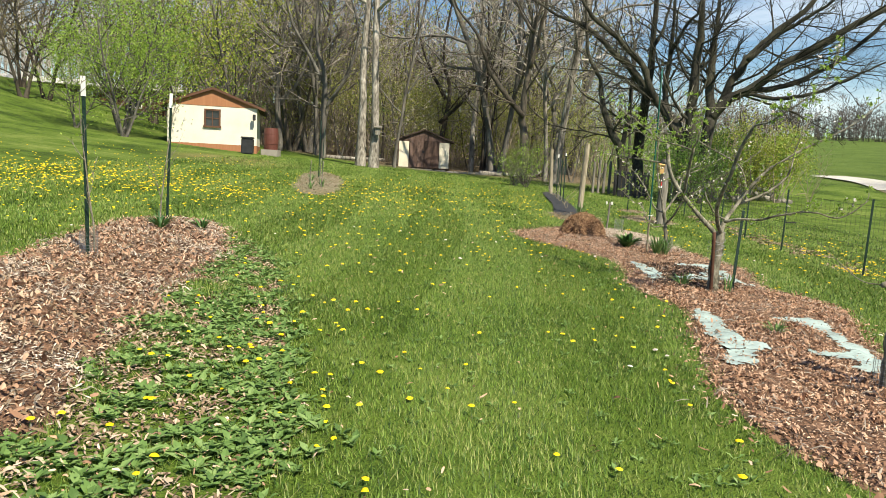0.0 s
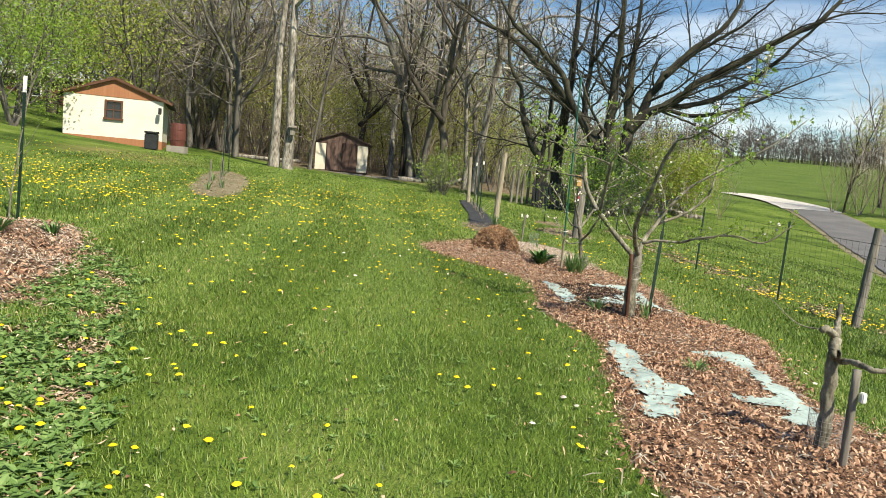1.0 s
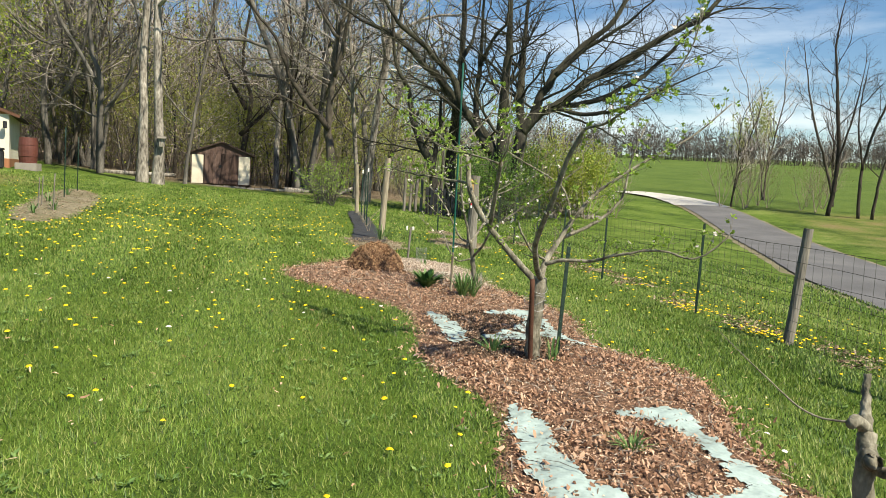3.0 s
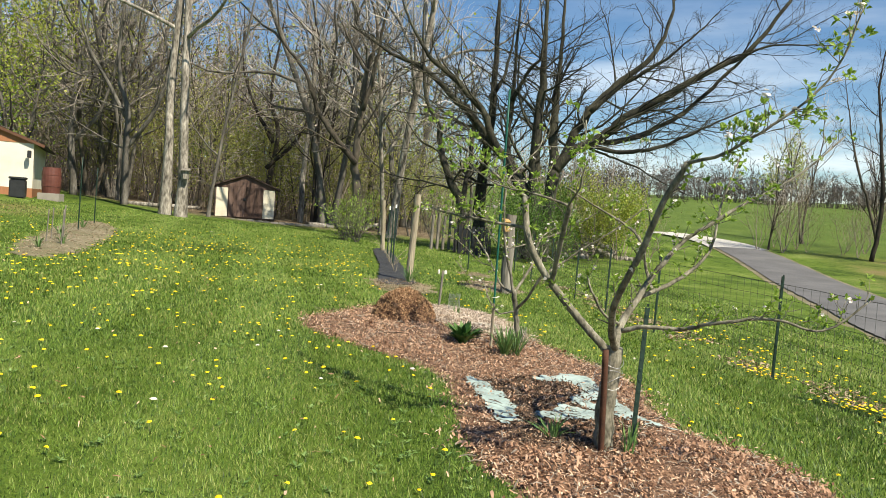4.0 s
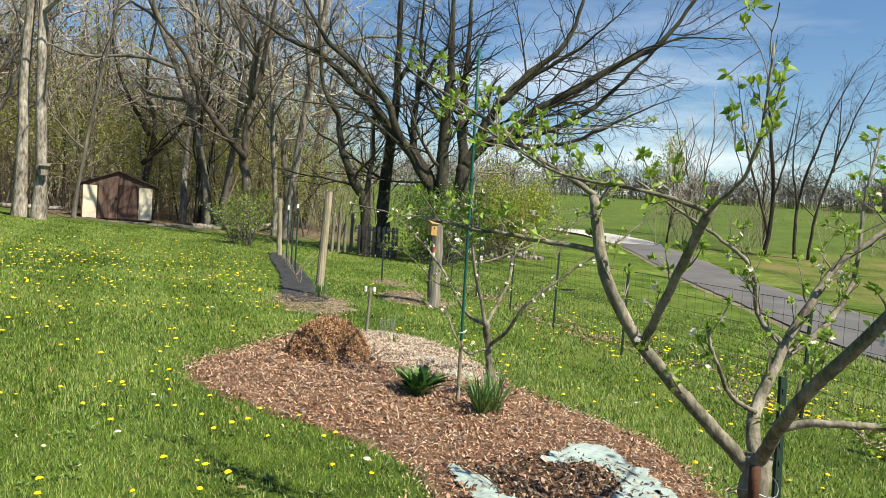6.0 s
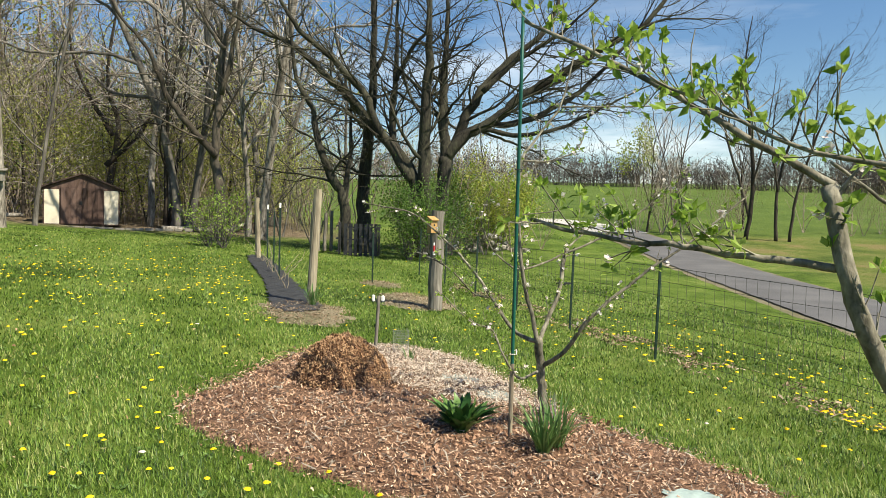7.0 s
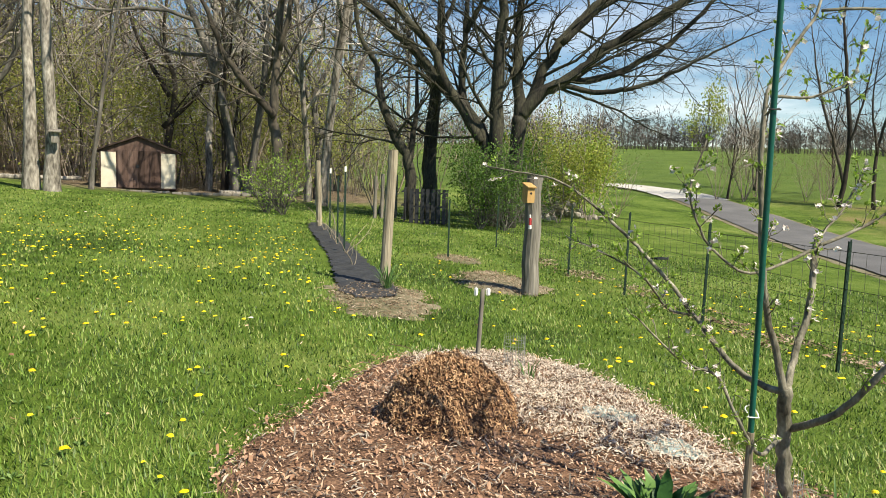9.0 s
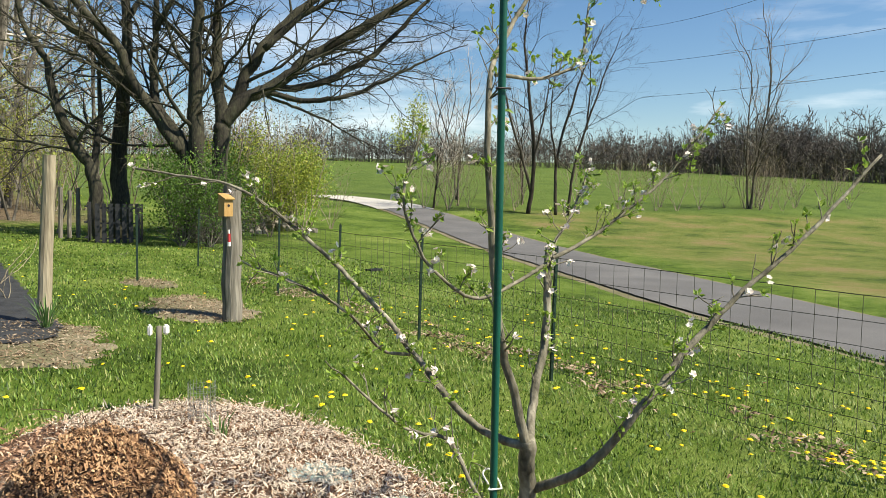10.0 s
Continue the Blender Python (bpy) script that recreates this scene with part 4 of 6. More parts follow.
def roof_slab(w, h, depth, over, t, side):
    s = Geo()
    slope = math.hypot(w / 2 + over, h * (w / 2 + over) / (w / 2))
    a = math.atan2(h, w / 2) * side
    m = pose(0, 0, h + 0.02) @ Matrix.Rotation(a, 4, "Y")
    if side > 0:
        s.box((0, -0.14, 0), (slope, depth + 0.14, t), m)
    else:
        s.box((-slope, -0.14, 0), (0, depth + 0.14, t), m)
    return s.out()


def garage(x, y, turn):
    w, h, rise, depth = 4.55, 2.2, 0.85, 6.5
    root = thing("garage", x, y, float(gz(x, y)) + 0.02, turn, "small cream-sided garage with an orange gable", "building")
    g = Geo()
    g.box((-w / 2 - 0.01, -0.01, -0.5), (w / 2 + 0.01, depth, 0.22))
    part("foundation", g.out(), M_GABLE, root, "brown painted base course")
    part("front_wall", wall_with_hole(w, h, 0.12, (-0.42, 0.38, 1.12, 2.02)), M_WALL, root)
    for s in (-1, 1):
        g = Geo()
        g.box((s * w / 2 - (0.12 if s > 0 else 0), 0.12, 0.1), (s * w / 2 + (0.12 if s < 0 else 0), depth, h))
        part("side_wall", g.out(), M_WALL, root)
    g = Geo()
    g.box((-w / 2 + 0.12, depth - 0.12, 0.1), (w / 2 - 0.12, depth, h))
    part("back_wall", g.out(), M_WALL, root)
    v, f = gable_prism(w + 0.02, rise, 0.14)
    part("gable", ([(a, b - 0.02, c + h) for a, b, c in v], f), M_GABLE, root, "orange boarded gable")
    v, f = gable_prism(w + 0.02, rise, 0.14)
    part("gable", ([(a, b + depth - 0.12, c + h) for a, b, c in v], f), M_GABLE, root)
    for s in (-1, 1):
        v, f = roof_slab(w, rise, depth, 0.4, 0.1, s)
        part("roof", ([(a, b, c + h) for a, b, c in v], f), M_SHINGLE, root, "dark shingled roof")
        g = Geo()
        sl = math.atan2(rise, w / 2)
        m = pose(0, -0.15, h + rise + 0.03) @ Matrix.Rotation(s * sl, 4, "Y")
        ln_ = (w / 2 + 0.42) / math.cos(sl)
        g.box((0 if s > 0 else -ln_, -0.03, -0.03), (ln_ if s > 0 else 0, 0.0, 0.1), m)
        part("fascia", g.out(), M_BROWN, root, "brown fascia board")
    win = new("window")
    win.parent = root
    win.matrix_basis = pose(-0.02, 0, 1.57)
    for nm, lo, hi in (("frame", (-0.42, -0.05, 0.39), (0.42, 0.06, 0.47)), ("sill", (-0.46, -0.1, -0.5), (0.46, 0.06, -0.41)), ("frame", (-0.42, -0.05, -0.41), (-0.33, 0.06, 0.39)),
                       ("frame", (0.33, -0.05, -0.41), (0.42, 0.06, 0.39)), ("bar", (-0.02, 0.0, -0.41), (0.02, 0.05, 0.39)), ("bar", (-0.33, 0.0, -0.02), (0.33, 0.045, 0.02))):
        g = Geo()
        g.box(lo, hi)
        part(nm, g.out(), M_BROWN, win)
    g = Geo()
    g.box((-0.33, 0.055, -0.41), (0.33, 0.07, 0.39))
    part("pane", g.out(), M_GLASS, win)
    return root


garage(-12.75, 39.7, 13)

# ---- tool shed ----
def shed(x, y, turn):
    w, h, rise, depth = 2.9, 1.7, 0.62, 2.6
    root = thing("garden_shed", x, y, float(gz(x, y)) + 0.02, turn, "brown-stained wooden garden shed with cream side panels", "shed")
    g = Geo()
    g.box((-w / 2, 0.0, 0), (w / 2, depth, h))
    part("body", g.out(), M_SHED, root)
    v, f = gable_prism(w, rise, depth)
    part("gable", ([(a, b, c + h) for a, b, c in v], f), M_SHED, root)
    for s in (-1, 1):
        v, f = roof_slab(w, rise, depth, 0.2, 0.07, s)
        part("roof", ([(a, b, c + h) for a, b, c in v], f), M_SHINGLE, root)
        g = Geo()
        g.box((s * 0.85 - 0.0 if s > 0 else -1.4, -0.03, 0.06), (1.4 if s > 0 else -0.85, -0.002, 1.62))
        part("side_panel", g.out(), M_CREAM, root, "weathered cream panel")
        door = part("door", bevel_box((0.01 if s > 0 else -0.8, -0.06, 0.05), (0.8 if s > 0 else -0.01, -0.004, 1.72), 0.01), M_SHED, root, "brown plank door")
        for k in range(4):
            x0 = (0.02 if s > 0 else -0.79) + k * 0.195
            part("plank", bevel_box((x0, -0.078, 0.06), (x0 + 0.188, -0.06, 1.71), 0.006), M_SHED, door)
    part("latch", bevel_box((-0.1, -0.1, 0.95), (0.02, -0.078, 1.1), 0.008), M_DARK, root, "black latch")
    root.scale = (1.1, 1.0, 1.0)
    return root


shed(-1.72, 46.0, 2)


# ---- posts and fence ----
def wood_post(name, x, y, height, rad, mat, label, lean=(0, 0), sides=12, z=None):
    r = np.random.default_rng(int(abs(x * 100 + y * 10)))
    root = thing(name, x, y, z, 0, label, "post")
    n = 9
    t = np.linspace(0, 1, n)
    pts = np.column_stack([lean[0] * t + r.normal(0, rad * 0.06, n), lean[1] * t + r.normal(0, rad * 0.06, n), -0.3 + (height + 0.3) * t])
    part("pole", Geo().tube(pts, rad * (1.05 - 0.12 * t), sides).out(), mat, root, smooth=False)
    return root


def t_post(x, y, height, label="dark green steel fence post", lean=(0, 0), white=0.0, name="fence_post", group=""):
    root = thing(name, x, y, None, 0, label, "post", group)
    g = Geo()
    m = Matrix.Shear("XY", 4, (lean[0] / height, lean[1] / height))
    g.box((-0.018, -0.003, -0.3), (0.018, 0.003, height), m).box((-0.003, 0.003, -0.3), (0.003, 0.03, height), m)
    for k in range(int(height / 0.08)):
        g.box((-0.008, -0.008, 0.1 + k * 0.08), (0.008, -0.003, 0.12 + k * 0.08), m)
    part("steel", g.out(), M_STEEL_GREEN, root)
    if white:
        w = Geo()
        w.box((-0.021, -0.0105, height - white), (0.021, 0.0045, height + 0.003), m).box((-0.0055, 0.0046, height - white), (0.0055, 0.032, height + 0.003), m)
        part("white_top", w.out(), M_WHITE, root, "white painted tip")
    return root


wood_post("trellis_post", 3.55, 20.3, 1.95, 0.075, M_WOOD, "weathered round wooden trellis post", (0.1, 0))
wood_post("trellis_post", 4.2, 31.0, 1.85, 0.08, M_WOOD, "weathered round wooden trellis post", (-0.08, 0))
wood_post("nest_box_post", 5.72, 20.1, 1.75, 0.125, M_WOOD_GREY, "thick grey timber post carrying a nest box", (0.02, 0))
t_post(-3.4, 6.95, 1.75, "dark green steel stake with a white tip", (-0.04, 0), 0.18, "garden_stake")
t_post(-4.12, 10.8, 1.8, "dark green steel stake with a white tip", (0.05, 0), 0.2, "garden_stake")

for x, y in ((6.4, 5.4), (7.0, 12.4), (7.1, 15.75), (7.2, 18.0), (7.4, 20.2), (7.6, 22.5), (7.9, 25.0), (8.1, 27.4)):
    t_post(x, y, 1.3, lean=(0.03, 0), group="fence posts")
wood_post("fence_post", 7.1, 10.6, 1.4, 0.06, M_WOOD_GREY, "leaning grey wooden fence post", (0.18, 0.0))
wood_post("fence_post", 6.62, 7.9, 1.35, 0.06, M_WOOD_GREY, "grey wooden fence post", (0.1, 0.0))


def wire_fence():
    line = curve([(6.3, 4.0), (6.62, 7.9), (7.05, 12.4), (7.1, 15.75), (7.2, 18.0), (7.4, 20.2), (7.6, 22.5), (7.9, 25.0), (8.1, 27.4)], 6)
    base = gz(line[:, 0], line[:, 1])
    root = thing("wire_fence", 0, 0, 0, 0, "rusty woven wire field fence", "fence")
    for h in (0.1, 0.22, 0.35, 0.5, 0.66, 0.84, 1.02, 1.2):
        part("line_wire", Geo().tube(np.column_stack([line, base + h + 0.012 * wobble(line[:, 1], h * 9, 1.2)]), 0.0027 if h < 1.15 else 0.0035, 3, False).out(), M_WIRE, root)
    for y in np.arange(4.0, 27.3, 0.16):
        x = float(np.interp(y, line[:, 1], line[:, 0]))
        z = float(gz(x, y))
        part("stay_wire", Geo().tube([(x, y, z + 0.1), (x, y, z + 0.65), (x, y, z + 1.2)], 0.0023, 3, False).out(), M_WIRE, root)


wire_fence()
# ---- fruit trees in the mulch bed ----
def spurs(r, line, radii, wood, buds, count, length, start=0.2):
    """Short twigs along a limb; their tips go into buds."""
    for k in range(count):
        t = start + (1 - start) * (k + r.uniform(0.1, 0.9)) / count
        i = min(int(t * (len(line) - 1)), len(line) - 2)
        d = unit(line[i + 1] - line[i])
        nd = unit(turned(d, r.uniform(0.6, 1.2), r.uniform(0, 6.28)) + np.array([0, 0, 0.55]))
        ln_ = length * r.uniform(0.3, 1.0)
        pts = limb(r, line[i], nd, ln_, 4, 0.16, 0.05)
        wood.tube(pts, np.linspace(max(0.0028, radii[i] * 0.3), 0.0018, 5), 4, False)
        buds.append((pts[-1], unit(pts[-1] - pts[-2])))
        if ln_ > length * 0.45:
            buds.append((pts[2], unit(r.normal(0, 1, 3))))
            side = limb(r, pts[2], unit(nd + r.normal(0, 0.8, 3)), ln_ * 0.6, 3, 0.15, 0.05)
            wood.tube(side, np.linspace(0.0024, 0.0015, 4), 3, False)
            buds.append((side[-1], unit(side[-1] - side[-2])))
    buds.append((line[-1], unit(line[-1] - line[-2])))


def leaf_tuft(r, g, p, d, n, size):
    for _ in range(n):
        out = unit(d * 0.5 + r.normal(0, 0.7, 3) + np.array([0, 0, 0.35]))
        g.leaf(p + r.normal(0, 0.006, 3), out, unit(np.cross(out, r.normal(0, 1, 3)) + np.array([0, 0, 0.4])), size * r.uniform(0.6, 1.2), size * 0.5)


def blossom(r, g, p, size):
    for _ in range(3):
        q = p + r.normal(0, size * 0.5, 3)
        up = unit(r.normal(0, 0.6, 3) + np.array([0, 0, 0.8]))
        a = unit(np.cross(up, (1, 0.2, 0)))
        b = np.cross(up, a)
        for k in range(5):
            an = k * 1.2566 + r.uniform(0, 0.3)
            out = unit((a * math.cos(an) + b * math.sin(an)) + up * 0.45)
            g.leaf(q, out, up, size, size * 0.85)


def fruit_tree(x, y, trunk, limbs, seed, label, tuft, flower, spur=0.16, leaf_size=0.045, stout=0.88):
    """Trunk and limbs in world places, each given by a few bends; limbs: (name, bends, thick, thin, spurs)."""
    r = np.random.default_rng(seed)
    base = np.array([x, y, float(gz(x, y))])
    root = thing("apple_tree", x, y, base[2], 0, label, "tree", "young apple trees")
    line = curve(np.array(trunk[0]) - base, 6)
    line[1:-1] += r.normal(0, 0.004, line[1:-1].shape)
    part("trunk", Geo().tube(line, np.linspace(trunk[1], trunk[2], len(line)), 12).out(), M_APPLE, root, smooth=True)
    buds, flowers, leaves = [], Geo(), Geo()
    for bends, thick, thin, count in limbs:
        line = curve(np.array(bends) - base, 7)
        line[2:] += np.cumsum(r.normal(0, 0.0025, line[2:].shape), 0)
        radii = stout * thick + (thin - stout * thick) * np.linspace(0, 1, len(line)) ** 0.8
        w = Geo().tube(line, radii, 9)
        spurs(r, line, radii, w, buds, int(count * 2.0), spur)
        part("branch", w.out(), M_APPLE, root, smooth=True)
    for p, d in buds:
        if r.uniform() < tuft:
            leaf_tuft(r, leaves, p, d, int(r.integers(5, 10)), leaf_size)
        if r.uniform() < flower:
            blossom(r, flowers, p + d * 0.01, 0.0165)
    part("leaves", leaves.out(), M_LEAF, root, "small bright green new leaves")
    if flowers.n:
        part("blossom", flowers.out(), M_PETAL, root, "pinkish white blossom")
    return root


fruit_tree(3.33, 9.12, (((3.33, 9.12, -0.05), (3.31, 9.12, 0.35), (3.34, 9.11, 0.62), (3.35, 9.11, 0.8)), 0.072, 0.056), (
    (((3.34, 9.12, 0.72), (3.15, 9.22, 0.95), (2.94, 9.36, 1.21), (2.75, 9.39, 1.52), (2.72, 9.46, 1.84)), 0.04, 0.024, 5),
    (((2.72, 9.46, 1.83), (2.55, 9.6, 1.95), (2.4, 9.77, 2.08), (2.24, 9.98, 2.23), (2.1, 10.2, 2.36)), 0.017, 0.006, 10),
    (((2.72, 9.43, 1.6), (2.52, 9.6, 1.63), (2.37, 9.74, 1.66), (2.3, 9.95, 1.67), (2.12, 10.1, 1.72)), 0.016, 0.006, 9),
    (((2.93, 9.36, 1.2), (2.9, 9.2, 1.43), (2.84, 8.9, 1.78)), 0.024, 0.018, 3),
    (((2.84, 8.9, 1.77), (2.68, 9.0, 1.84), (2.45, 9.3, 1.9), (2.2, 9.6, 2.1)), 0.013, 0.004, 9),
    (((2.84, 8.9, 1.77), (2.85, 8.7, 1.95), (2.8, 8.6, 2.3)), 0.011, 0.004, 6),
    (((3.35, 9.12, 0.76), (3.45, 9.25, 0.94), (3.6, 9.3, 1.15), (3.76, 9.31, 1.38), (3.96, 9.34, 1.58), (4.34, 9.3, 1.85), (4.9, 9.42, 2.15), (5.35, 9.5, 2.5)), 0.042, 0.006, 16),
    (((3.35, 9.1, 0.78), (3.22, 8.93, 0.95), (3.13, 8.72, 1.15), (3.12, 8.42, 1.47), (3.14, 8.22, 1.78), (3.2, 8.07, 2.04)), 0.037, 0.016, 6),
    (((3.2, 8.07, 2.03), (3.26, 7.88, 2.06), (3.32, 7.7, 2.14), (3.47, 7.6, 2.27), (3.65, 7.5, 2.5), (3.7, 7.4, 2.8)), 0.015, 0.004, 15),
    (((3.62, 9.32, 1.15), (4.05, 9.44, 1.33), (4.3, 9.55, 1.55), (4.4, 9.6, 1.9), (4.6, 9.7, 2.3)), 0.024, 0.006, 12),
    (((3.36, 9.05, 0.93), (3.5, 8.92, 0.98), (3.7, 8.8, 1.0), (3.88, 8.6, 1.08), (4.1, 8.45, 1.12), (4.35, 8.3, 1.08), (4.6, 8.2, 1.3)), 0.024, 0.006, 12),
    (((3.75, 9.42, 1.2), (3.85, 9.7, 1.3), (3.78, 9.7, 1.54), (3.74, 9.84, 1.65), (3.5, 9.86, 1.77), (3.2, 9.9, 1.95)), 0.021, 0.006, 9),
    (((3.42, 9.22, 0.95), (3.3, 9.24, 1.02), (3.2, 9.22, 1.15), (3.14, 9.24, 1.3)), 0.015, 0.007, 3),
), 3, "pruned open apple tree leafing out, tied to stakes", 0.7, 0.1, 0.22, 0.042, 0.78)

fruit_tree(3.82, 12.9, (((3.83, 12.9, -0.05), (3.8, 12.88, 0.3), (3.75, 12.85, 0.6), (3.69, 12.8, 0.83)), 0.036, 0.031), (
    (((3.69, 12.8, 0.8), (3.64, 12.84, 1.05), (3.58, 12.84, 1.31), (3.53, 12.83, 1.7), (3.55, 12.86, 2.13), (3.75, 12.97, 2.36), (3.98, 13.05, 2.62), (4.1, 13.1, 3.0)), 0.026, 0.006, 12),
    (((3.56, 12.87, 2.15), (3.8, 12.85, 2.17), (4.05, 12.9, 2.3), (4.15, 12.95, 2.55)), 0.011, 0.004, 6),
    (((3.97, 13.04, 2.6), (4.3, 12.9, 2.62), (4.8, 12.7, 2.66), (5.2, 12.6, 2.75)), 0.011, 0.004, 7),
    (((3.7, 12.8, 0.8), (3.83, 12.9, 0.95), (3.96, 12.97, 1.15), (4.02, 13.02, 1.36), (4.1, 13.08, 1.5)), 0.024, 0.016, 5),
    (((4.1, 13.08, 1.5), (4.35, 13.18, 1.66), (4.55, 13.28, 1.84)), 0.011, 0.004, 6),
    (((4.08, 13.06, 1.46), (4.4, 13.0, 1.6), (4.75, 12.95, 1.85), (5.1, 12.92, 2.18)), 0.014, 0.004, 12),
    (((4.02, 13.02, 1.45), (3.9, 13.05, 1.39), (3.65, 13.05, 1.32), (3.48, 13.1, 1.42), (3.38, 13.12, 1.57), (3.35, 13.14, 1.72), (3.45, 13.18, 1.95)), 0.013, 0.004, 10),
    (((3.76, 12.86, 0.6), (3.8, 12.6, 0.75), (3.88, 12.42, 1.02), (4.1, 12.38, 1.2), (4.3, 12.3, 1.38), (4.6, 12.2, 1.6), (4.95, 12.1, 1.9)), 0.027, 0.006, 14),
    (((3.69, 12.8, 0.8), (3.6, 12.98, 0.85), (3.54, 13.2, 1.0), (3.48, 13.42, 1.2), (3.36, 13.65, 1.43), (3.2, 13.8, 1.62), (3.05, 14.0, 1.76), (2.75, 14.3, 1.82)), 0.024, 0.005, 12),
    (((3.52, 13.3, 1.08), (3.35, 13.25, 1.13), (3.15, 13.15, 1.3), (3.05, 13.3, 1.38), (2.9, 13.5, 1.45)), 0.01, 0.004, 7),
    (((3.76, 12.86, 0.57), (3.5, 12.72, 0.56), (3.36, 12.68, 0.72), (3.3, 12.75, 0.9), (3.12, 12.8, 0.98), (2.95, 12.9, 1.15)), 0.016, 0.004, 9),
), 4, "young apple tree in pinkish white blossom beside a green pole", 0.6, 0.26, 0.15, 0.03, 0.72)


def cut_back_tree():
    x, y = 3.23, 5.25
    base = np.array([x, y, float(gz(x, y))])
    root = thing("pruned_tree", x, y, base[2], 0, "hard-pruned small fruit tree with cut stubs", "tree")
    r = np.random.default_rng(33)

    def wood(name, pts, a, b, label="", knots=0.05, sides=10):
        line = curve(np.array(pts) - base, 6)
        rad = np.linspace(a, b, len(line)) * (1 + knots * r.normal(0, 1, len(line)))
        line[1:-1] += r.normal(0, a * 0.09, line[1:-1].shape)
        part(name, Geo().tube(line, rad, sides).out(), M_APPLE, root, label, True)
    wood("trunk", ((3.23, 5.25, -0.15), (3.21, 5.23, 0.1), (3.2, 5.22, 0.35), (3.19, 5.21, 0.63), (3.21, 5.24, 0.72)), 0.045, 0.035, sides=12)
    wood("stub", ((3.21, 5.24, 0.7), (3.25, 5.3, 0.8), (3.27, 5.33, 0.93)), 0.028, 0.014, "sawn branch stub", 0.1)
    wood("stub", ((3.21, 5.25, 0.74), (3.12, 5.2, 0.79), (3.06, 5.16, 0.79)), 0.025, 0.02, "sawn branch stub")
    wood("stub", ((3.19, 5.21, 0.62), (3.16, 5.15, 0.65), (3.15, 5.13, 0.66)), 0.034, 0.03, "sawn branch stub")
    wood("branch", ((3.2, 5.2, 0.6), (3.22, 5.02, 0.63), (3.24, 4.9, 0.62), (3.36, 4.9, 0.65), (3.46, 4.92, 0.8), (3.65, 4.95, 0.86), (3.85, 5.0, 1.0)), 0.021, 0.006, "", 0.12)
    wood("twig", ((3.46, 4.92, 0.8), (3.47, 4.93, 0.87), (3.45, 4.93, 0.95)), 0.008, 0.003)
    wood("twig", ((3.08, 5.17, 0.79), (2.97, 5.28, 0.8), (2.86, 5.45, 0.93), (2.78, 5.58, 1.04)), 0.005, 0.0015)


cut_back_tree()


def rod(name, a, b, rad, mat, label, category="stake", sides=10, group=""):
    """A straight stake between two places, its foot in the ground."""
    root = thing(name, a[0], a[1], a[2], 0, label, category, group)
    d = np.array(b) - np.array(a)
    t = np.linspace(-0.2, 1, 8)[:, None]
    part("rod", Geo().tube(d * t, rad, sides).out(), mat, root, smooth=True)
    return root


s = rod("wooden_stake", (3.13, 4.9, -0.05), (3.1, 4.85, 0.63), 0.024, M_WOOD_GREY, "grey round wooden stake propping a branch")
part("tag", bevel_box((-0.01, -0.1, 0.5), (0.02, -0.06, 0.56), 0.006), M_WHITE, s, "torn white plastic tag")
rod("wooden_stake", (3.26, 9.02, 0.12), (3.23, 9.0, 0.8), 0.022, M_RUST, "rust-brown tarred stake against an apple trunk", sides=6)
t_post(3.6, 9.24, 1.05, "dark green steel post beside an apple tree", (0.1, 0.12), name="garden_stake")
pole = rod("tall_pole", (3.43, 12.7, 0.12), (3.44, 12.71, 3.2), 0.013, M_TUBE_GREEN, "tall thin green pole tied to a young tree")
part("sleeve", Geo().tube([(0, 0, 0.0), (0, 0, 0.55)], 0.0165, 10).out(), M_WOOD, pole, "wooden lower stake")
for z in (1.95, 0.62):
    part("tie", Geo().tube(curve([(0.02, -0.02, z), (0.05, 0.03, z + 0.01), (0.1, 0.13, z + 0.005), (0.08, 0.14, z - 0.01), (0.0, 0.02, z), (-0.02, 0.0, z), (0.02, -0.02, z)], 5), 0.0035, 5).out(),
         M_DARK if z > 1 else M_WHITE, pole, "strap tie")


def wire_tie(x, y, z, rx, turns, label):
    root = thing("wire_tie", x, y, z, 0, label, "wire")
    t = np.linspace(0, turns * 2 * math.pi, turns * 18)
    part("loop", Geo().tube(np.column_stack([rx * np.cos(t), rx * 0.9 * np.sin(t), 0.008 * t + 0.02 * np.sin(2.3 * t)]), 0.0022, 4).out(), M_GALV, root)


wire_tie(3.3, 9.08, 0.5, 0.1, 4, "loops of pale wire binding trunk and stake")


def wire_cage(x, y, rad, height, label):
    """A cylinder of fine mesh round a seedling."""
    root = thing("wire_guard", x, y, float(gz(x, y) + bed_height(np.array(x), np.array(y))), 0, label, "tree guard")
    a = np.linspace(0, 2 * math.pi, 25)
    for k in range(int(height / 0.03)):
        part("ring", Geo().tube(np.column_stack([rad * np.cos(a), rad * np.sin(a), np.full(25, 0.03 * k)]), 0.0011, 3, False).out(), M_GALV, root)
    for t in a[:-1]:
        part("upright", Geo().tube([(rad * math.cos(t), rad * math.sin(t), 0), (rad * math.cos(t), rad * math.sin(t), height)], 0.0011, 3, False).out(), M_GALV, root)


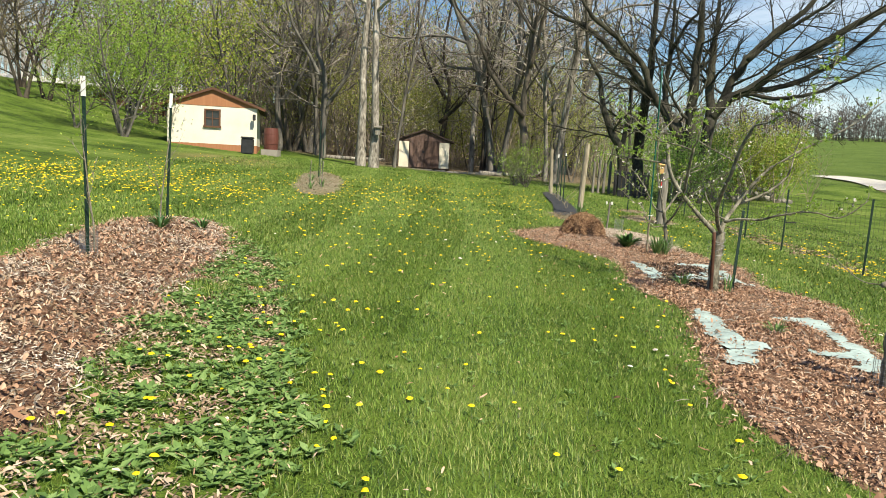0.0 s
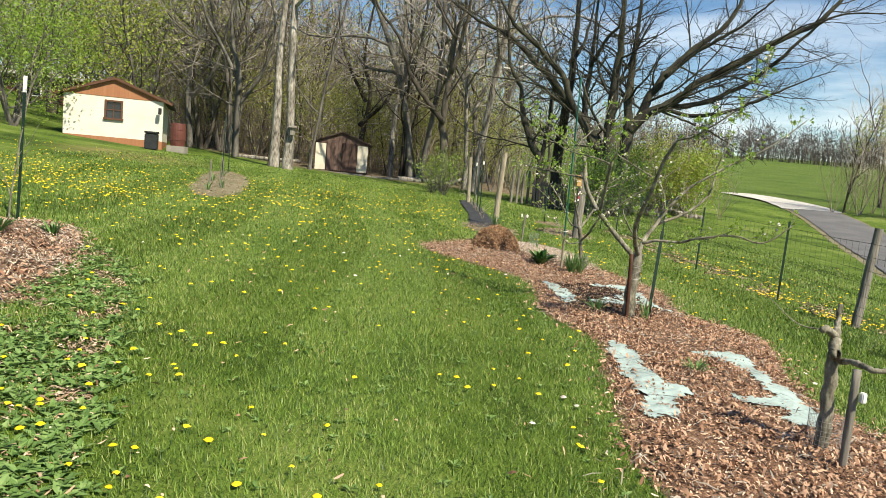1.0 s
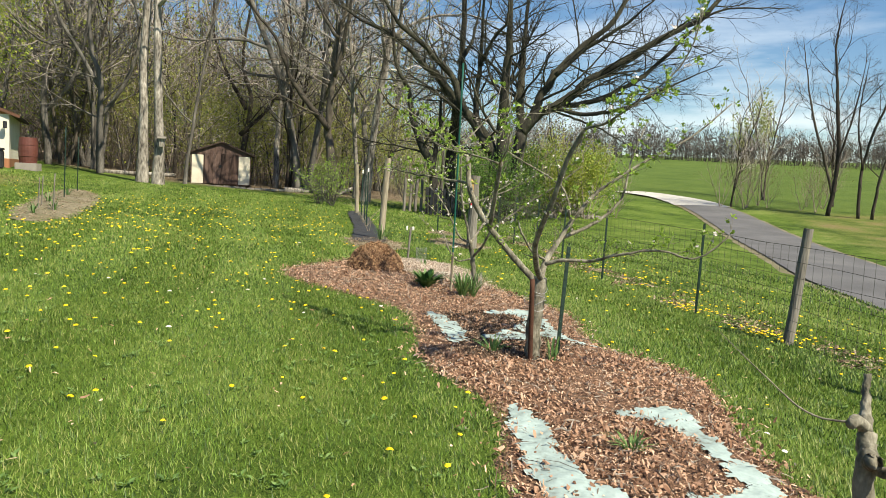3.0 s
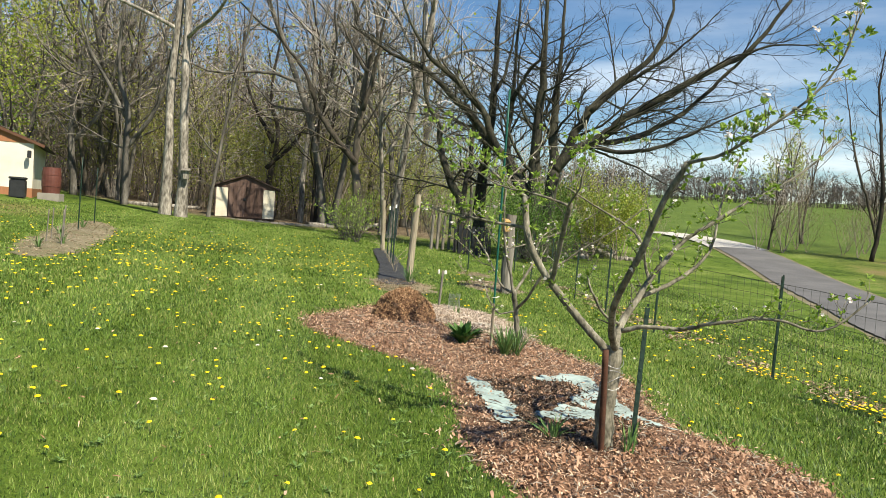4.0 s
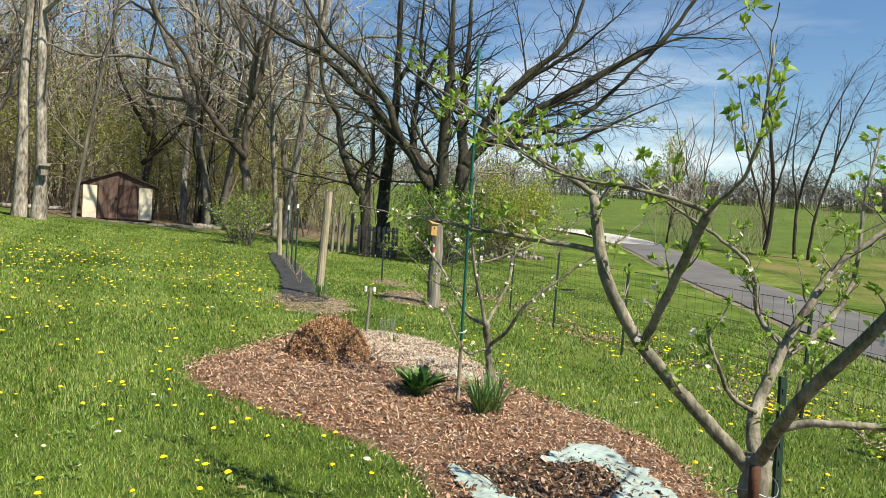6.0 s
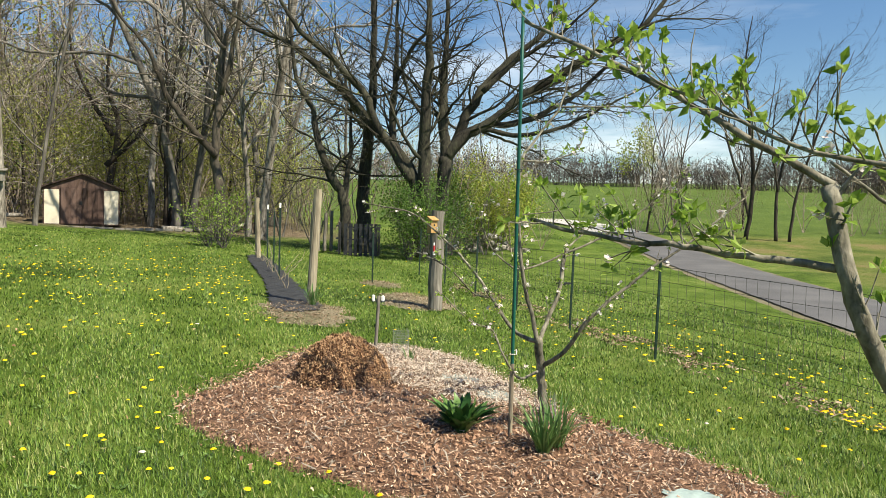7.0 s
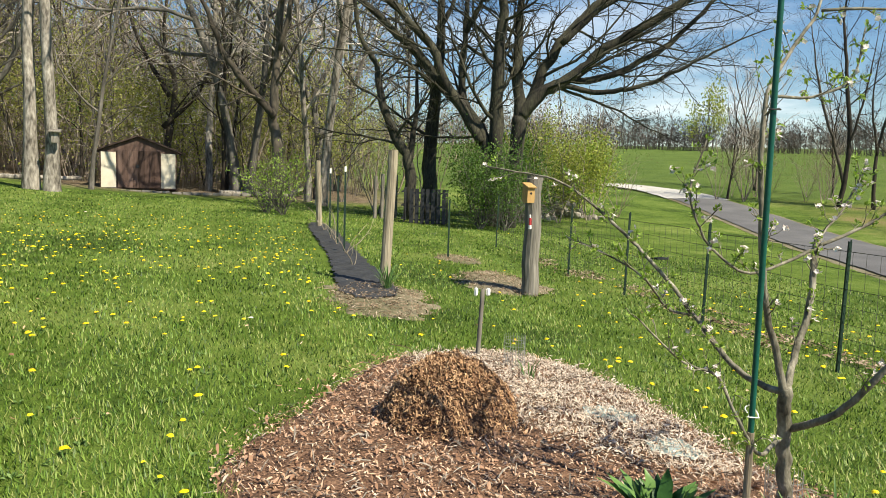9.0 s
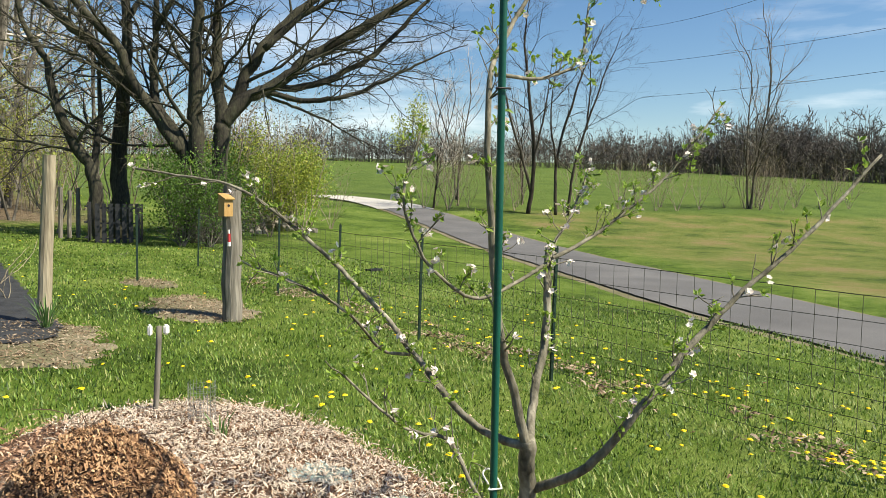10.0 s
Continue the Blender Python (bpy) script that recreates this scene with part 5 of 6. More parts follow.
wire_cage(3.62, 15.75, 0.09, 0.3, "small guard of fine galvanised mesh")
wire_cage(3.84, 12.92, 0.085, 0.28, "mesh guard round an apple trunk")
wire_cage(3.23, 5.25, 0.1, 0.26, "mesh guard round a pruned trunk")
wire_cage(-3.37, 6.9, 0.08, 0.25, "mesh guard round a sapling")
st = rod("short_stake", (3.46, 16.2, 0.12), (3.5, 16.22, 0.78), 0.02, M_WOOD_GREY, "short mossy stake with white rag ends")
part("rag", bevel_box((-0.05, -0.02, 0.6), (-0.018, 0.02, 0.68), 0.01), M_WHITE, st)
part("rag", bevel_box((0.06, -0.02, 0.6), (0.1, 0.02, 0.67), 0.01), M_WHITE, st)


# ---- sheets laid on the beds ----
def sheet(name, poly, mat, label, category, lift=0.03, holes=0.0, step=0.035, rough=0.012, kind=""):
    p = closed(poly, 5)
    lo, hi = p.min(0), p.max(0)
    xs, ys = np.arange(lo[0], hi[0], step), np.arange(lo[1], hi[1], step)
    v, f = grid(xs, ys, lambda x, y: gz(x, y) + bed_height(x, y) + lift + rough * wobble(x, y, 7) + rough * 0.7 * wobble(y, x, 17))
    rag = edge_distance(v[:, 0], v[:, 1], p) + 0.05 * wobble(v[:, 0], v[:, 1], 8) + 0.035 * wobble(v[:, 1], v[:, 0], 23)
    ok = (rag > 0) & (wobble(v[:, 0] + 3, v[:, 1], 5) < 1.2 - holes)
    ob = new(name, mesh(name, v, f[ok[f].all(1)], mat, True))
    return tagged(ob, label, category, kind=kind)


CLOTHS = (((2.64, 7.8), (2.8, 7.43), (2.7, 6.95), (2.72, 6.45), (2.82, 6.15), (2.58, 5.95), (2.47, 5.6), (2.2, 5.55), (2.3, 5.98), (2.38, 6.59), (2.46, 7.1)),
          ((3.35, 7.55), (3.62, 7.73), (4.0, 7.7), (3.88, 7.12), (3.8, 6.41), (3.66, 5.8), (3.42, 5.55), (3.28, 5.75), (3.4, 5.98), (3.18, 6.05), (3.1, 6.28), (3.45, 6.3), (3.56, 6.6), (3.66, 7.1), (3.56, 7.4)),
          ((2.77, 11.15), (2.92, 10.91), (2.98, 10.65), (2.96, 10.14), (2.9, 9.7), (2.7, 9.6), (2.7, 10.3)),
          ((3.42, 11.12), (3.7, 11.4), (4.15, 11.55), (4.12, 10.69), (4.1, 9.95), (4.24, 9.68), (3.9, 9.85), (3.62, 10.2), (3.55, 10.5), (3.76, 10.7), (3.8, 11.08)),
          ((3.05, 9.88), (3.3, 10.14), (3.55, 10.22), (3.72, 10.0), (3.5, 9.76), (3.21, 9.72)),
          ((3.63, 14.59), (3.89, 14.74), (4.03, 14.43), (3.79, 14.30)), ((3.69, 13.95), (3.95, 14.10), (4.09, 13.79), (3.85, 13.66)))
for k, poly in enumerate(CLOTHS):
    sheet("ground_cloth", poly, M_CLOTH, "torn pale blue-green weed cloth half under mulch", "cloth", 0.034, 0.55 if k in (3, 4) else 0.35, 0.02)
sheet("weed_fabric", ((2.82, 19.5), (3.62, 19.6), (4.0, 24), (4.5, 31.4), (3.9, 31.4), (3.3, 24)), M_FABRIC, "strip of black weed fabric between the trellis posts", "fabric", 0.035, 0.0, 0.035, 0.014)


# ---- mulch ----
def scatter(poly, n, seed, margin=0.0):
    r = np.random.default_rng(seed)
    lo, hi = poly.min(0) - margin, poly.max(0) + margin
    q = np.column_stack([r.uniform(lo[0], hi[0], n * 3), r.uniform(lo[1], hi[1], n * 3)])
    d = edge_distance(q[:, 0], q[:, 1], poly)
    q = q[(d > 0) | (r.uniform(0, 1, len(q)) < np.exp(d / 0.07) * (margin > 0))]
    return q[:n]


def chips(name, spots, height, mat, label, long, seed, tilt=0.3, curl=0.25, thin=1.0):
    """Bent slivers lying on a height field, as one mesh."""
    r = np.random.default_rng(seed)
    n = len(spots)
    a, t = r.uniform(0, 2 * np.pi, n), r.normal(0, tilt, n)
    ln_, w = long * r.uniform(0.4, 1.4, n) ** 1.3, long * thin * r.uniform(0.16, 0.42, n)
    d = np.column_stack([np.cos(a) * np.cos(t), np.sin(a) * np.cos(t), np.sin(t)])
    s = np.column_stack([-np.sin(a), np.cos(a), r.normal(0, 0.45, n)])
    p = np.column_stack([spots, height(spots[:, 0], spots[:, 1]) + 0.008 + np.abs(np.sin(t)) * ln_ * 0.35])
    up = np.array([0, 0, 1.0])[None] * (ln_ * curl * r.uniform(-0.4, 1, n))[:, None]
    v = np.stack([p - d * ln_[:, None] / 2 - s * w[:, None] / 3, p - d * ln_[:, None] / 2 + s * w[:, None] / 3, p + up - s * w[:, None] / 2, p + up + s * w[:, None] / 2,
                  p + d * ln_[:, None] / 2 - s * w[:, None] / 4, p + d * ln_[:, None] / 2 + s * w[:, None] / 4], 1).reshape(-1, 3)
    i = np.arange(n)[:, None] * 6
    f = np.concatenate([i + np.array([[0, 1, 3, 2]]), i + np.array([[2, 3, 5, 4]])])
    return tagged(new(name, mesh(name, v, f, mat)), label, "mulch", kind="stuff")


def bed_top(x, y):
    return gz(x, y) + bed_height(x, y) + 0.02


def bare(spots, seed, left=0.55):
    """Leaves most of the cloth uncovered."""
    r = np.random.default_rng(seed)
    gone = np.zeros(len(spots), bool)
    for poly in CLOTHS:
        gone |= edge_distance(spots[:, 0], spots[:, 1], closed(poly, 4)) > 0.03
    return spots[~gone | (r.uniform(0, 1, len(spots)) < left * (0.6 + 0.9 * wobble(spots[:, 0], spots[:, 1], 5)))]


# dark brown mulch between the cloths, its shadowy look put into the chip colour
chips("dark_mulch", bare(scatter(closed([(2.95, 11.0), (3.9, 11.2), (3.9, 10.1), (3.6, 9.2), (2.8, 9.2), (2.9, 9.9)]), 5200, 14, 0.15), 15, 0.4), bed_top, M_SOIL, "darker moist mulch between the cloths", 0.04, 16, 0.4)
chips("wood_chips", bare(scatter(BED_RIGHT, 44000, 1, 0.12), 17, 0.3), bed_top, M_CHIP, "shredded bark and small chips", 0.027, 2, 0.45)
leafy_part = bare(scatter(BED_RIGHT, 26000, 101, 0.2), 102, 0.22)
leafy_part = leafy_part[wobble(leafy_part[:, 0], leafy_part[:, 1], 1.6) + 0.6 * wobble(leafy_part[:, 1], leafy_part[:, 0], 4.3) > -0.25]
keep = np.random.default_rng(109).uniform(0, 1, len(leafy_part)) < np.where(leafy_part[:, 1] < 9.4, 1.0, 0.3) * np.where((leafy_part[:, 1] > 13.6) & (leafy_part[:, 0] > 2.9), 0.15, 1.0)
leafy_part = leafy_part[keep]
chips("dry_leaves", leafy_part, lambda x, y: bed_top(x, y) + 0.006, M_DEAD_LEAF, "dry curled brown leaves on the mulch", 0.038, 103, 0.5, 0.45, 1.5)
chips("shreds", bare(scatter(BED_RIGHT, 5000, 104, 0.15), 105, 0.3), lambda x, y: bed_top(x, y) + 0.008, M_GREY_STRAW, "long grey shreds of bark", 0.07, 106, 0.3, 0.2, 0.35)
chips("fallen_twigs", scatter(BED_RIGHT, 420, 107, 0.1), lambda x, y: bed_top(x, y) + 0.02, M_SOIL, "thin dark twigs dropped on mulch and cloth", 0.24, 108, 0.1, 0.06, 0.09)
left_spots = scatter(BED_LEFT, 15000, 3, 0.25)
left_pale = wobble(left_spots[:, 0], left_spots[:, 1], 1.3) + 0.5 * wobble(left_spots[:, 1], left_spots[:, 0], 3.7) > 0.05
chips("pale_chips", left_spots[left_pale], lambda x, y: bed_top(x, y) + 0.01, M_PALE_CHIP, "bleached straw and chips in patches", 0.042, 25, 0.35, 0.25, 0.55)
chips("wood_chips", left_spots[~left_pale], bed_top, M_CHIP, "brown wood chips and dead leaves", 0.032, 4, 0.45)
chips("dry_leaves", scatter(BED_LEFT, 2200, 26, 0.3), lambda x, y: bed_top(x, y) + 0.012, M_DEAD_LEAF, "dead brown leaves strewn on the old mulch", 0.05, 27, 0.4, 0.4, 1.5)
chips("grey_straw", scatter(BED_LEFT, 9000, 23, 0.2), bed_top, M_GREY_STRAW, "grey weathered shreds of straw and bark", 0.05, 24, 0.3, 0.2, 0.4)
chips("wood_chips", np.concatenate([scatter(BED_POST, 2400, 5, 0.2), scatter(BED_BIRD, 2400, 6, 0.25), scatter(BED_VINE, 700, 7, 0.2), scatter(BED_FAR, 3200, 8, 0.3)]), bed_top, M_STRAW, "thin worn mulch", 0.045, 9, 0.3, 0.25, 0.7)


chips("pale_chips", scatter(closed([(3.0, 15.0), (3.3, 14.0), (4.0, 13.5), (4.25, 14.4), (4.25, 15.6), (3.7, 16.3), (2.9, 16.1)]), 12000, 18, 0.2), lambda x, y: bed_top(x, y) + 0.014, M_PALE_CHIP, "paler straw-like chips over the bed's far end", 0.038, 19, 0.4, 0.25, 0.6)


def mulch_pile():
    cx, cy, rad, top = 2.63, 14.5, 0.45, 0.4
    base = float(gz(cx, cy) + bed_height(np.array(cx), np.array(cy)))

    def height(x, y):
        d = np.hypot(x - cx, (y - cy) * 1.1) / rad + 0.08 * wobble(x, y, 6)
        d = np.maximum(d, 0)
        return base + top * np.clip(1 - d ** 2.2, 0, 1) ** 0.75 + 0.03 * wobble(x, y, 11) + 0.018 * wobble(y, x, 23) - 0.05 * (d > 1)
    v, f = grid(np.arange(cx - 0.75, cx + 0.75, 0.035), np.arange(cy - 0.75, cy + 0.75, 0.035), height)
    keep = (np.hypot(v[:, 0] - cx, v[:, 1] - cy) < 0.72)[f].all(1)
    tagged(new("mulch_heap", mesh("mulch_heap", v, f[keep], M_MULCH, True)), "rounded heap of dark red-brown shredded mulch", "mulch pile")
    r = np.random.default_rng(12)
    a, q = r.uniform(0, 6.28, 15000), rad * 1.15 * np.sqrt(r.uniform(0, 1, 15000))
    chips("loose_mulch", np.column_stack([cx + q * np.cos(a), cy + q * np.sin(a)]), height, M_PILE, "shredded mulch lying over the heap", 0.032, 13, 0.45, 0.5, 0.9)


mulch_pile()


# ---- plants in the beds ----
def strap_plant(name, x, y, n, length, width, mat, label, seed, spread=0.6, z=None, droop=0.5):
    """A clump of long leaves, each a folded arching blade."""
    r = np.random.default_rng(seed)
    root = thing(name, x, y, float(gz(x, y) + bed_height(np.array(x), np.array(y))) + 0.01 if z is None else z, 0, label, "plant")
    for k in range(n):
        a = k * 2.4 + r.uniform(-0.4, 0.4)
        lean = spread * r.uniform(0.25, 1.1)
        ln_, w = length * r.uniform(0.6, 1.1), width * r.uniform(0.7, 1.1)
        out, side = np.array([math.cos(a), math.sin(a), 0]), np.array([-math.sin(a), math.cos(a), 0])
        rows = []
        for i in range(6):
            t = i / 5
            p = out * (0.03 * r.uniform(0.5, 1.5) + ln_ * lean * t * (0.6 + droop * t)) + np.array([0, 0, ln_ * (t - droop * lean * t * t * 0.9)])
            ww = w * (0.45 + 1.1 * t) * (1 - t ** 3) + 0.002
            rows += [p - side * ww / 2, p + np.array([0, 0, -ww * 0.22]), p + side * ww / 2]
        f = [(i * 3 + j, i * 3 + j + 1, i * 3 + j + 4, i * 3 + j + 3) for i in range(5) for j in range(2)]
        part("leaf", (rows, f), mat, root, smooth=True)


M_HOSTA = surface("broad_leaf", [(0.022, 0.07, 0.016), (0.05, 0.13, 0.03), (0.12, 0.22, 0.06)], 6, 40, 0.4, 0.2, per_object=0.5, translucent=0.15)
M_IRIS = surface("iris_leaf", [(0.05, 0.12, 0.035), (0.11, 0.21, 0.06), (0.2, 0.3, 0.1)], 6, 40, 0.5, 0.1, per_object=0.6, translucent=0.25)
strap_plant("broadleaf_clump", 3.12, 12.88, 70, 0.3, 0.075, M_HOSTA, "low clump of broad dark green leaves", 21, 0.85, None, 0.5)
strap_plant("iris_clump", 3.5, 12.33, 70, 0.4, 0.017, M_IRIS, "clump of upright narrow iris leaves", 22, 0.7)
strap_plant("iris_clump", 3.66, 12.42, 34, 0.42, 0.016, M_IRIS, "clump of upright narrow iris leaves", 23, 0.65)
strap_plant("grass_clump", 3.45, 8.98, 14, 0.28, 0.014, M_IRIS, "small clump of bulb leaves by an apple trunk", 24, 0.35)
strap_plant("grass_clump", 3.0, 9.3, 30, 0.2, 0.012, M_IRIS, "sprawling clump of narrow leaves", 25, 0.9)
strap_plant("grass_clump", 3.5, 19.85, 40, 0.42, 0.014, M_IRIS, "tuft of long grass at a trellis post", 26, 0.6)
strap_plant("grass_clump", 3.15, 6.9, 30, 0.14, 0.012, M_IRIS, "small dark withered tuft in the mulch", 27, 1.0)
strap_plant("weed_clump", -3.55, 9.1, 34, 0.26, 0.03, M_HOSTA, "clump of green weeds in the mulch", 28, 0.8)
strap_plant("weed_clump", -3.2, 9.6, 26, 0.22, 0.03, M_HOSTA, "clump of green weeds in the mulch", 29, 0.9)
strap_plant("weed_clump", 2.95, 3.75, 26, 0.22, 0.05, M_HOSTA, "clump of green weeds at the bed's edge", 30, 0.8)
strap_plant("weed_clump", 3.6, 15.4, 12, 0.2, 0.012, M_IRIS, "thin sprouts by the wire guard", 31, 0.5)

chips("dry_litter", scatter(BED_LEFT, 4200, 20, 0.2), bed_top, M_STRAW, "dry grey grass and straw on the mulch", 0.05, 21, 0.5)
for k, (x, y) in enumerate(((-3.5, 20.3), (-4.2, 22.5), (-4.5, 25.5), (-3.6, 19.2))):
    strap_plant("weed_clump", x, y, 16, 0.3, 0.02, M_IRIS, "small green clump in a thin mulch bed", 60 + k, 0.7)

# saplings by the left stakes
SAPLING = ((5, 3), (0.7, 0.7), (0.28, 0.4), (0.05, 0.1), (0.04, 0.12), (0.15, 0.2), 2)
for x, y, h, k in ((-3.33, 6.93, 1.55, 1), (-4.2, 10.75, 1.7, 2)):
    o = make_tree("sapling", 300 + k, h, 0.014, SAPLING, M_APPLE, "thin young fruit tree tied to its stake", "tree", M_LEAF, (1, 0.01, 0.035))
    o.matrix_basis = pose(x, y, float(gz(x, y)) + 0.05)
for x, y, h in ((-4.35, 24.5, 1.9), (-4.8, 27.8, 1.7), (-3.7, 21.0, 0.8), (-3.9, 20.6, 0.7), (-3.5, 20.2, 0.75), (-4.05, 21.4, 0.7)):
    rod("garden_stake", (x, y, float(gz(x, y))), (x + 0.03, y, float(gz(x, y)) + h), 0.016 if h > 1 else 0.012, M_STEEL_GREEN if h > 1 else M_WOOD_GREY, "thin stake in a far mulch bed", "stake", 6)


# ---- trellis, nest box, bins ----
for x, y, h, w in ((3.75, 24.6, 1.7, 0.1), (4.0, 28.0, 1.65, 0.12), (3.9, 26.3, 1.5, 0.0)):
    t_post(x, y, h, "slim dark steel trellis stake", white=w, name="trellis_stake")


def cane(x, y, seed, h):
    r = np.random.default_rng(seed)
    root = thing("vine_cane", x, y, None, 0, "pale curling dry berry cane", "plant")
    for k in range(3):
        a = r.uniform(0, 6.28)
        pts = limb(r, (0, 0, -0.02), (math.cos(a) * 0.4, math.sin(a) * 0.4, 1), h * r.uniform(0.6, 1.1), 10, 0.22, 0.0)
        part("stem", Geo().tube(pts, np.linspace(0.009, 0.003, 11), 5).out(), M_WOOD, root, smooth=True)


for k, (x, y, h) in enumerate(((3.55, 22.6, 0.7), (3.7, 24.2, 1.0), (3.85, 26.0, 1.1), (3.95, 27.4, 1.2), (4.1, 29.5, 1.1))):
    cane(x, y, 40 + k, h)
t_post(5.85, 24.4, 1.2, "thin dark stake with fallen mulch round it", name="garden_stake")


def nest_box():
    root = thing("nest_box", 5.59, 19.98, float(gz(5.6, 20)) + 1.36, 12, "small yellow cedar nest box with a sloped roof", "nest box", size=0.9)
    v = [(-0.07, -0.08, 0), (0.07, -0.08, 0), (0.07, 0.06, 0), (-0.07, 0.06, 0), (-0.07, -0.08, 0.24), (0.07, -0.08, 0.24), (0.07, 0.06, 0.3), (-0.07, 0.06, 0.3)]
    part("box", (v, [(0, 3, 2, 1), (0, 1, 5, 4), (1, 2, 6, 5), (2, 3, 7, 6), (3, 0, 4, 7), (4, 5, 6, 7)]), M_BIRD, root)
    g = Geo().box((-0.085, -0.12, 0), (0.085, 0.07, 0.018), pose(0, 0, 0.28, 23, 0, 0))
    part("roof", g.out(), M_BIRD, root)
    a = np.linspace(0, 2 * math.pi, 15)[:-1]
    part("hole", ([(0.02 * math.cos(t), -0.0815, 0.15 + 0.02 * math.sin(t)) for t in a], [tuple(range(14))]), M_DARK, root)


nest_box()
sg = thing("plastic_feeder", 5.63, 19.96, float(gz(5.6, 20)) + 1.0, 12, "small red and white plastic feeder hung on a post", "feeder", size=0.7)
part("tube", Geo().tube([(0, 0, 0.05), (0, 0, 0.2)], 0.028, 10).out(), M_RED, sg)
part("tray", Geo().tube([(0, 0, -0.03), (0, 0, 0.05)], 0.034, 10).out(), M_WHITE, sg)
part("hook", Geo().tube([(0, 0, 0.2), (0, 0.01, 0.27)], 0.018, 8).out(), M_WHITE, sg)


def pallet(x, y, turn, label):
    root = thing("pallet", x, y, None, turn, label, "pallet", "pallets of the compost bin")
    for k in range(7):
        part("slat", bevel_box((-0.62 + k * 0.185, -0.02, 0.02), (-0.49 + k * 0.185, 0.0, 1.2), 0.005), M_PALLET, root)
    for z in (0.12, 0.58, 1.04):
        part("stringer", bevel_box((-0.62, 0.002, z), (0.62, 0.09, z + 0.05), 0.005), M_PALLET, root)


pallet(8.35, 34.4, -18, "dark wooden pallet standing on edge as a bin")
pallet(7.75, 35.2, 72, "dark wooden pallet standing on edge as a bin")
pallet(9.2, 34.9, 70, "dark wooden pallet standing on edge as a bin")
for k, (x, y) in enumerate(((6.9, 36.2), (7.2, 36.4), (7.5, 36.6), (7.8, 36.8))):
    wood_post("old_post", x, y, 1.5 + 0.1 * (k % 2), 0.07, M_WOOD_GREY, "short weathered post behind the bin", (0.03, 0), 7)

# shrubs at the big tree and by the lane
for x, y, s_, leaf, seed, label in ((9.9, 33.4, 2.3, M_LEAF_DARK, 401, "dark evergreen-looking shrub under the big tree"), (10.7, 33.2, 2.2, M_LEAF_DARK, 402, "twiggy shrub under the big tree"),
                                    (15.5, 40.5, 3.4, M_LEAF_YELLOW, 403, "large bush in fresh green leaf"), (17.3, 41.6, 3.0, M_LEAF, 404, "large bush in fresh green leaf"),
                                    (18.6, 43.4, 3.3, M_LEAF_YELLOW, 408, "large bush in fresh green leaf"), (13.2, 39.5, 2.6, M_LEAF_DARK, 405, "tall twiggy bush behind the big tree"), (3.6, 35.4, 1.7, M_LEAF, 406, "bushy green shrub at the lawn's far edge"),
                                    (3.1, 35.9, 1.5, M_LEAF, 407, "bushy green shrub at the lawn's far edge")):
    o = make_tree("bush", seed, s_, 0.025, ((7, 5, 3), *BRUSH[1:5], (0.05, 0.15, 0.2), 2), M_BARK, label, "shrub", leaf, (26 if s_ > 2.4 else 14 if leaf is M_LEAF_DARK else 3, 0.26 if s_ > 2.4 else 0.16, 0.11 if s_ > 2.4 else 0.075), 7, 0.75)
    o.matrix_basis = pose(x, y, float(gz(x, y)))


def rubble():
    r = np.random.default_rng(77)
    root = thing("brush_pile", 16.2, 40.0, None, 0, "low pile of pale stones and cut branches", "pile")
    for k in range(60):
        p = np.array([r.normal(0, 1.1), r.normal(0, 0.5), 0])
        p[2] = max(0.05, 0.75 - 0.45 * abs(p[0]) - 0.5 * abs(p[1]) + r.normal(0, 0.08))
        bm = bmesh.new()
        bmesh.ops.create_icosphere(bm, subdivisions=1, radius=r.uniform(0.08, 0.2))
        v = [tuple(np.array(q.co) * r.uniform(0.7, 1.25) + p) for q in bm.verts]
        f = [tuple(w.index for w in q.verts) for q in bm.faces]
        bm.free()
        part("stone", (v, f), M_STONE, root)
    for k in range(30):
        p = np.array([r.normal(0, 1.2), r.normal(0, 0.5), r.uniform(0.2, 0.9)])
        part("stick", Geo().tube(limb(r, p, r.normal(0, 1, 3) * (1, 1, 0.3), r.uniform(0.6, 1.6), 4, 0.15, 0), (0.02, 0.017, 0.014, 0.01, 0.006), 5).out(), M_WOOD, root)


rubble()
dg = thing("drain_grate", 11.8, 25.8, None, 10, "small black drain grate in the grass", "grate", size=0.5)
part("rim", bevel_box((-0.4, -0.25, -0.05), (0.4, -0.2, 0.12), 0.01), M_DARK, dg)
for k in range(9):
    part("bar", bevel_box((-0.38 + k * 0.09, -0.2, -0.02), (-0.34 + k * 0.09, 0.2, 0.1), 0.006), M_DARK, dg)

# by the garage
b = thing("rain_barrel", -9.78, 40.3, None, 0, "red-brown rain barrel on a block stand", "barrel")
tt = np.linspace(0, 1, 9)
part("stand", bevel_box((-0.45, -0.4, -0.1), (0.45, 0.4, 0.32), 0.02), M_STONE, b)
part("drum", Geo().tube(np.column_stack([0 * tt, 0 * tt, 0.32 + 1.15 * tt]), 0.36 + 0.04 * np.sin(np.pi * tt), 20).out(), M_BARREL, b, smooth=False)
for z in (0.62, 1.12):
    part("hoop", Geo().tube([(0, 0, z), (0, 0, z + 0.04)], 0.405, 20).out(), M_BARREL, b)
c = thing("waste_bin", -10.62, 38.75, None, 10, "black plastic waste bin with a lid", "bin")
part("body", bevel_box((-0.3, -0.28, 0), (0.3, 0.28, 0.78), 0.04), M_DARK, c)
part("lid", bevel_box((-0.33, -0.31, 0.78), (0.33, 0.31, 0.88), 0.03), M_DARK, c)
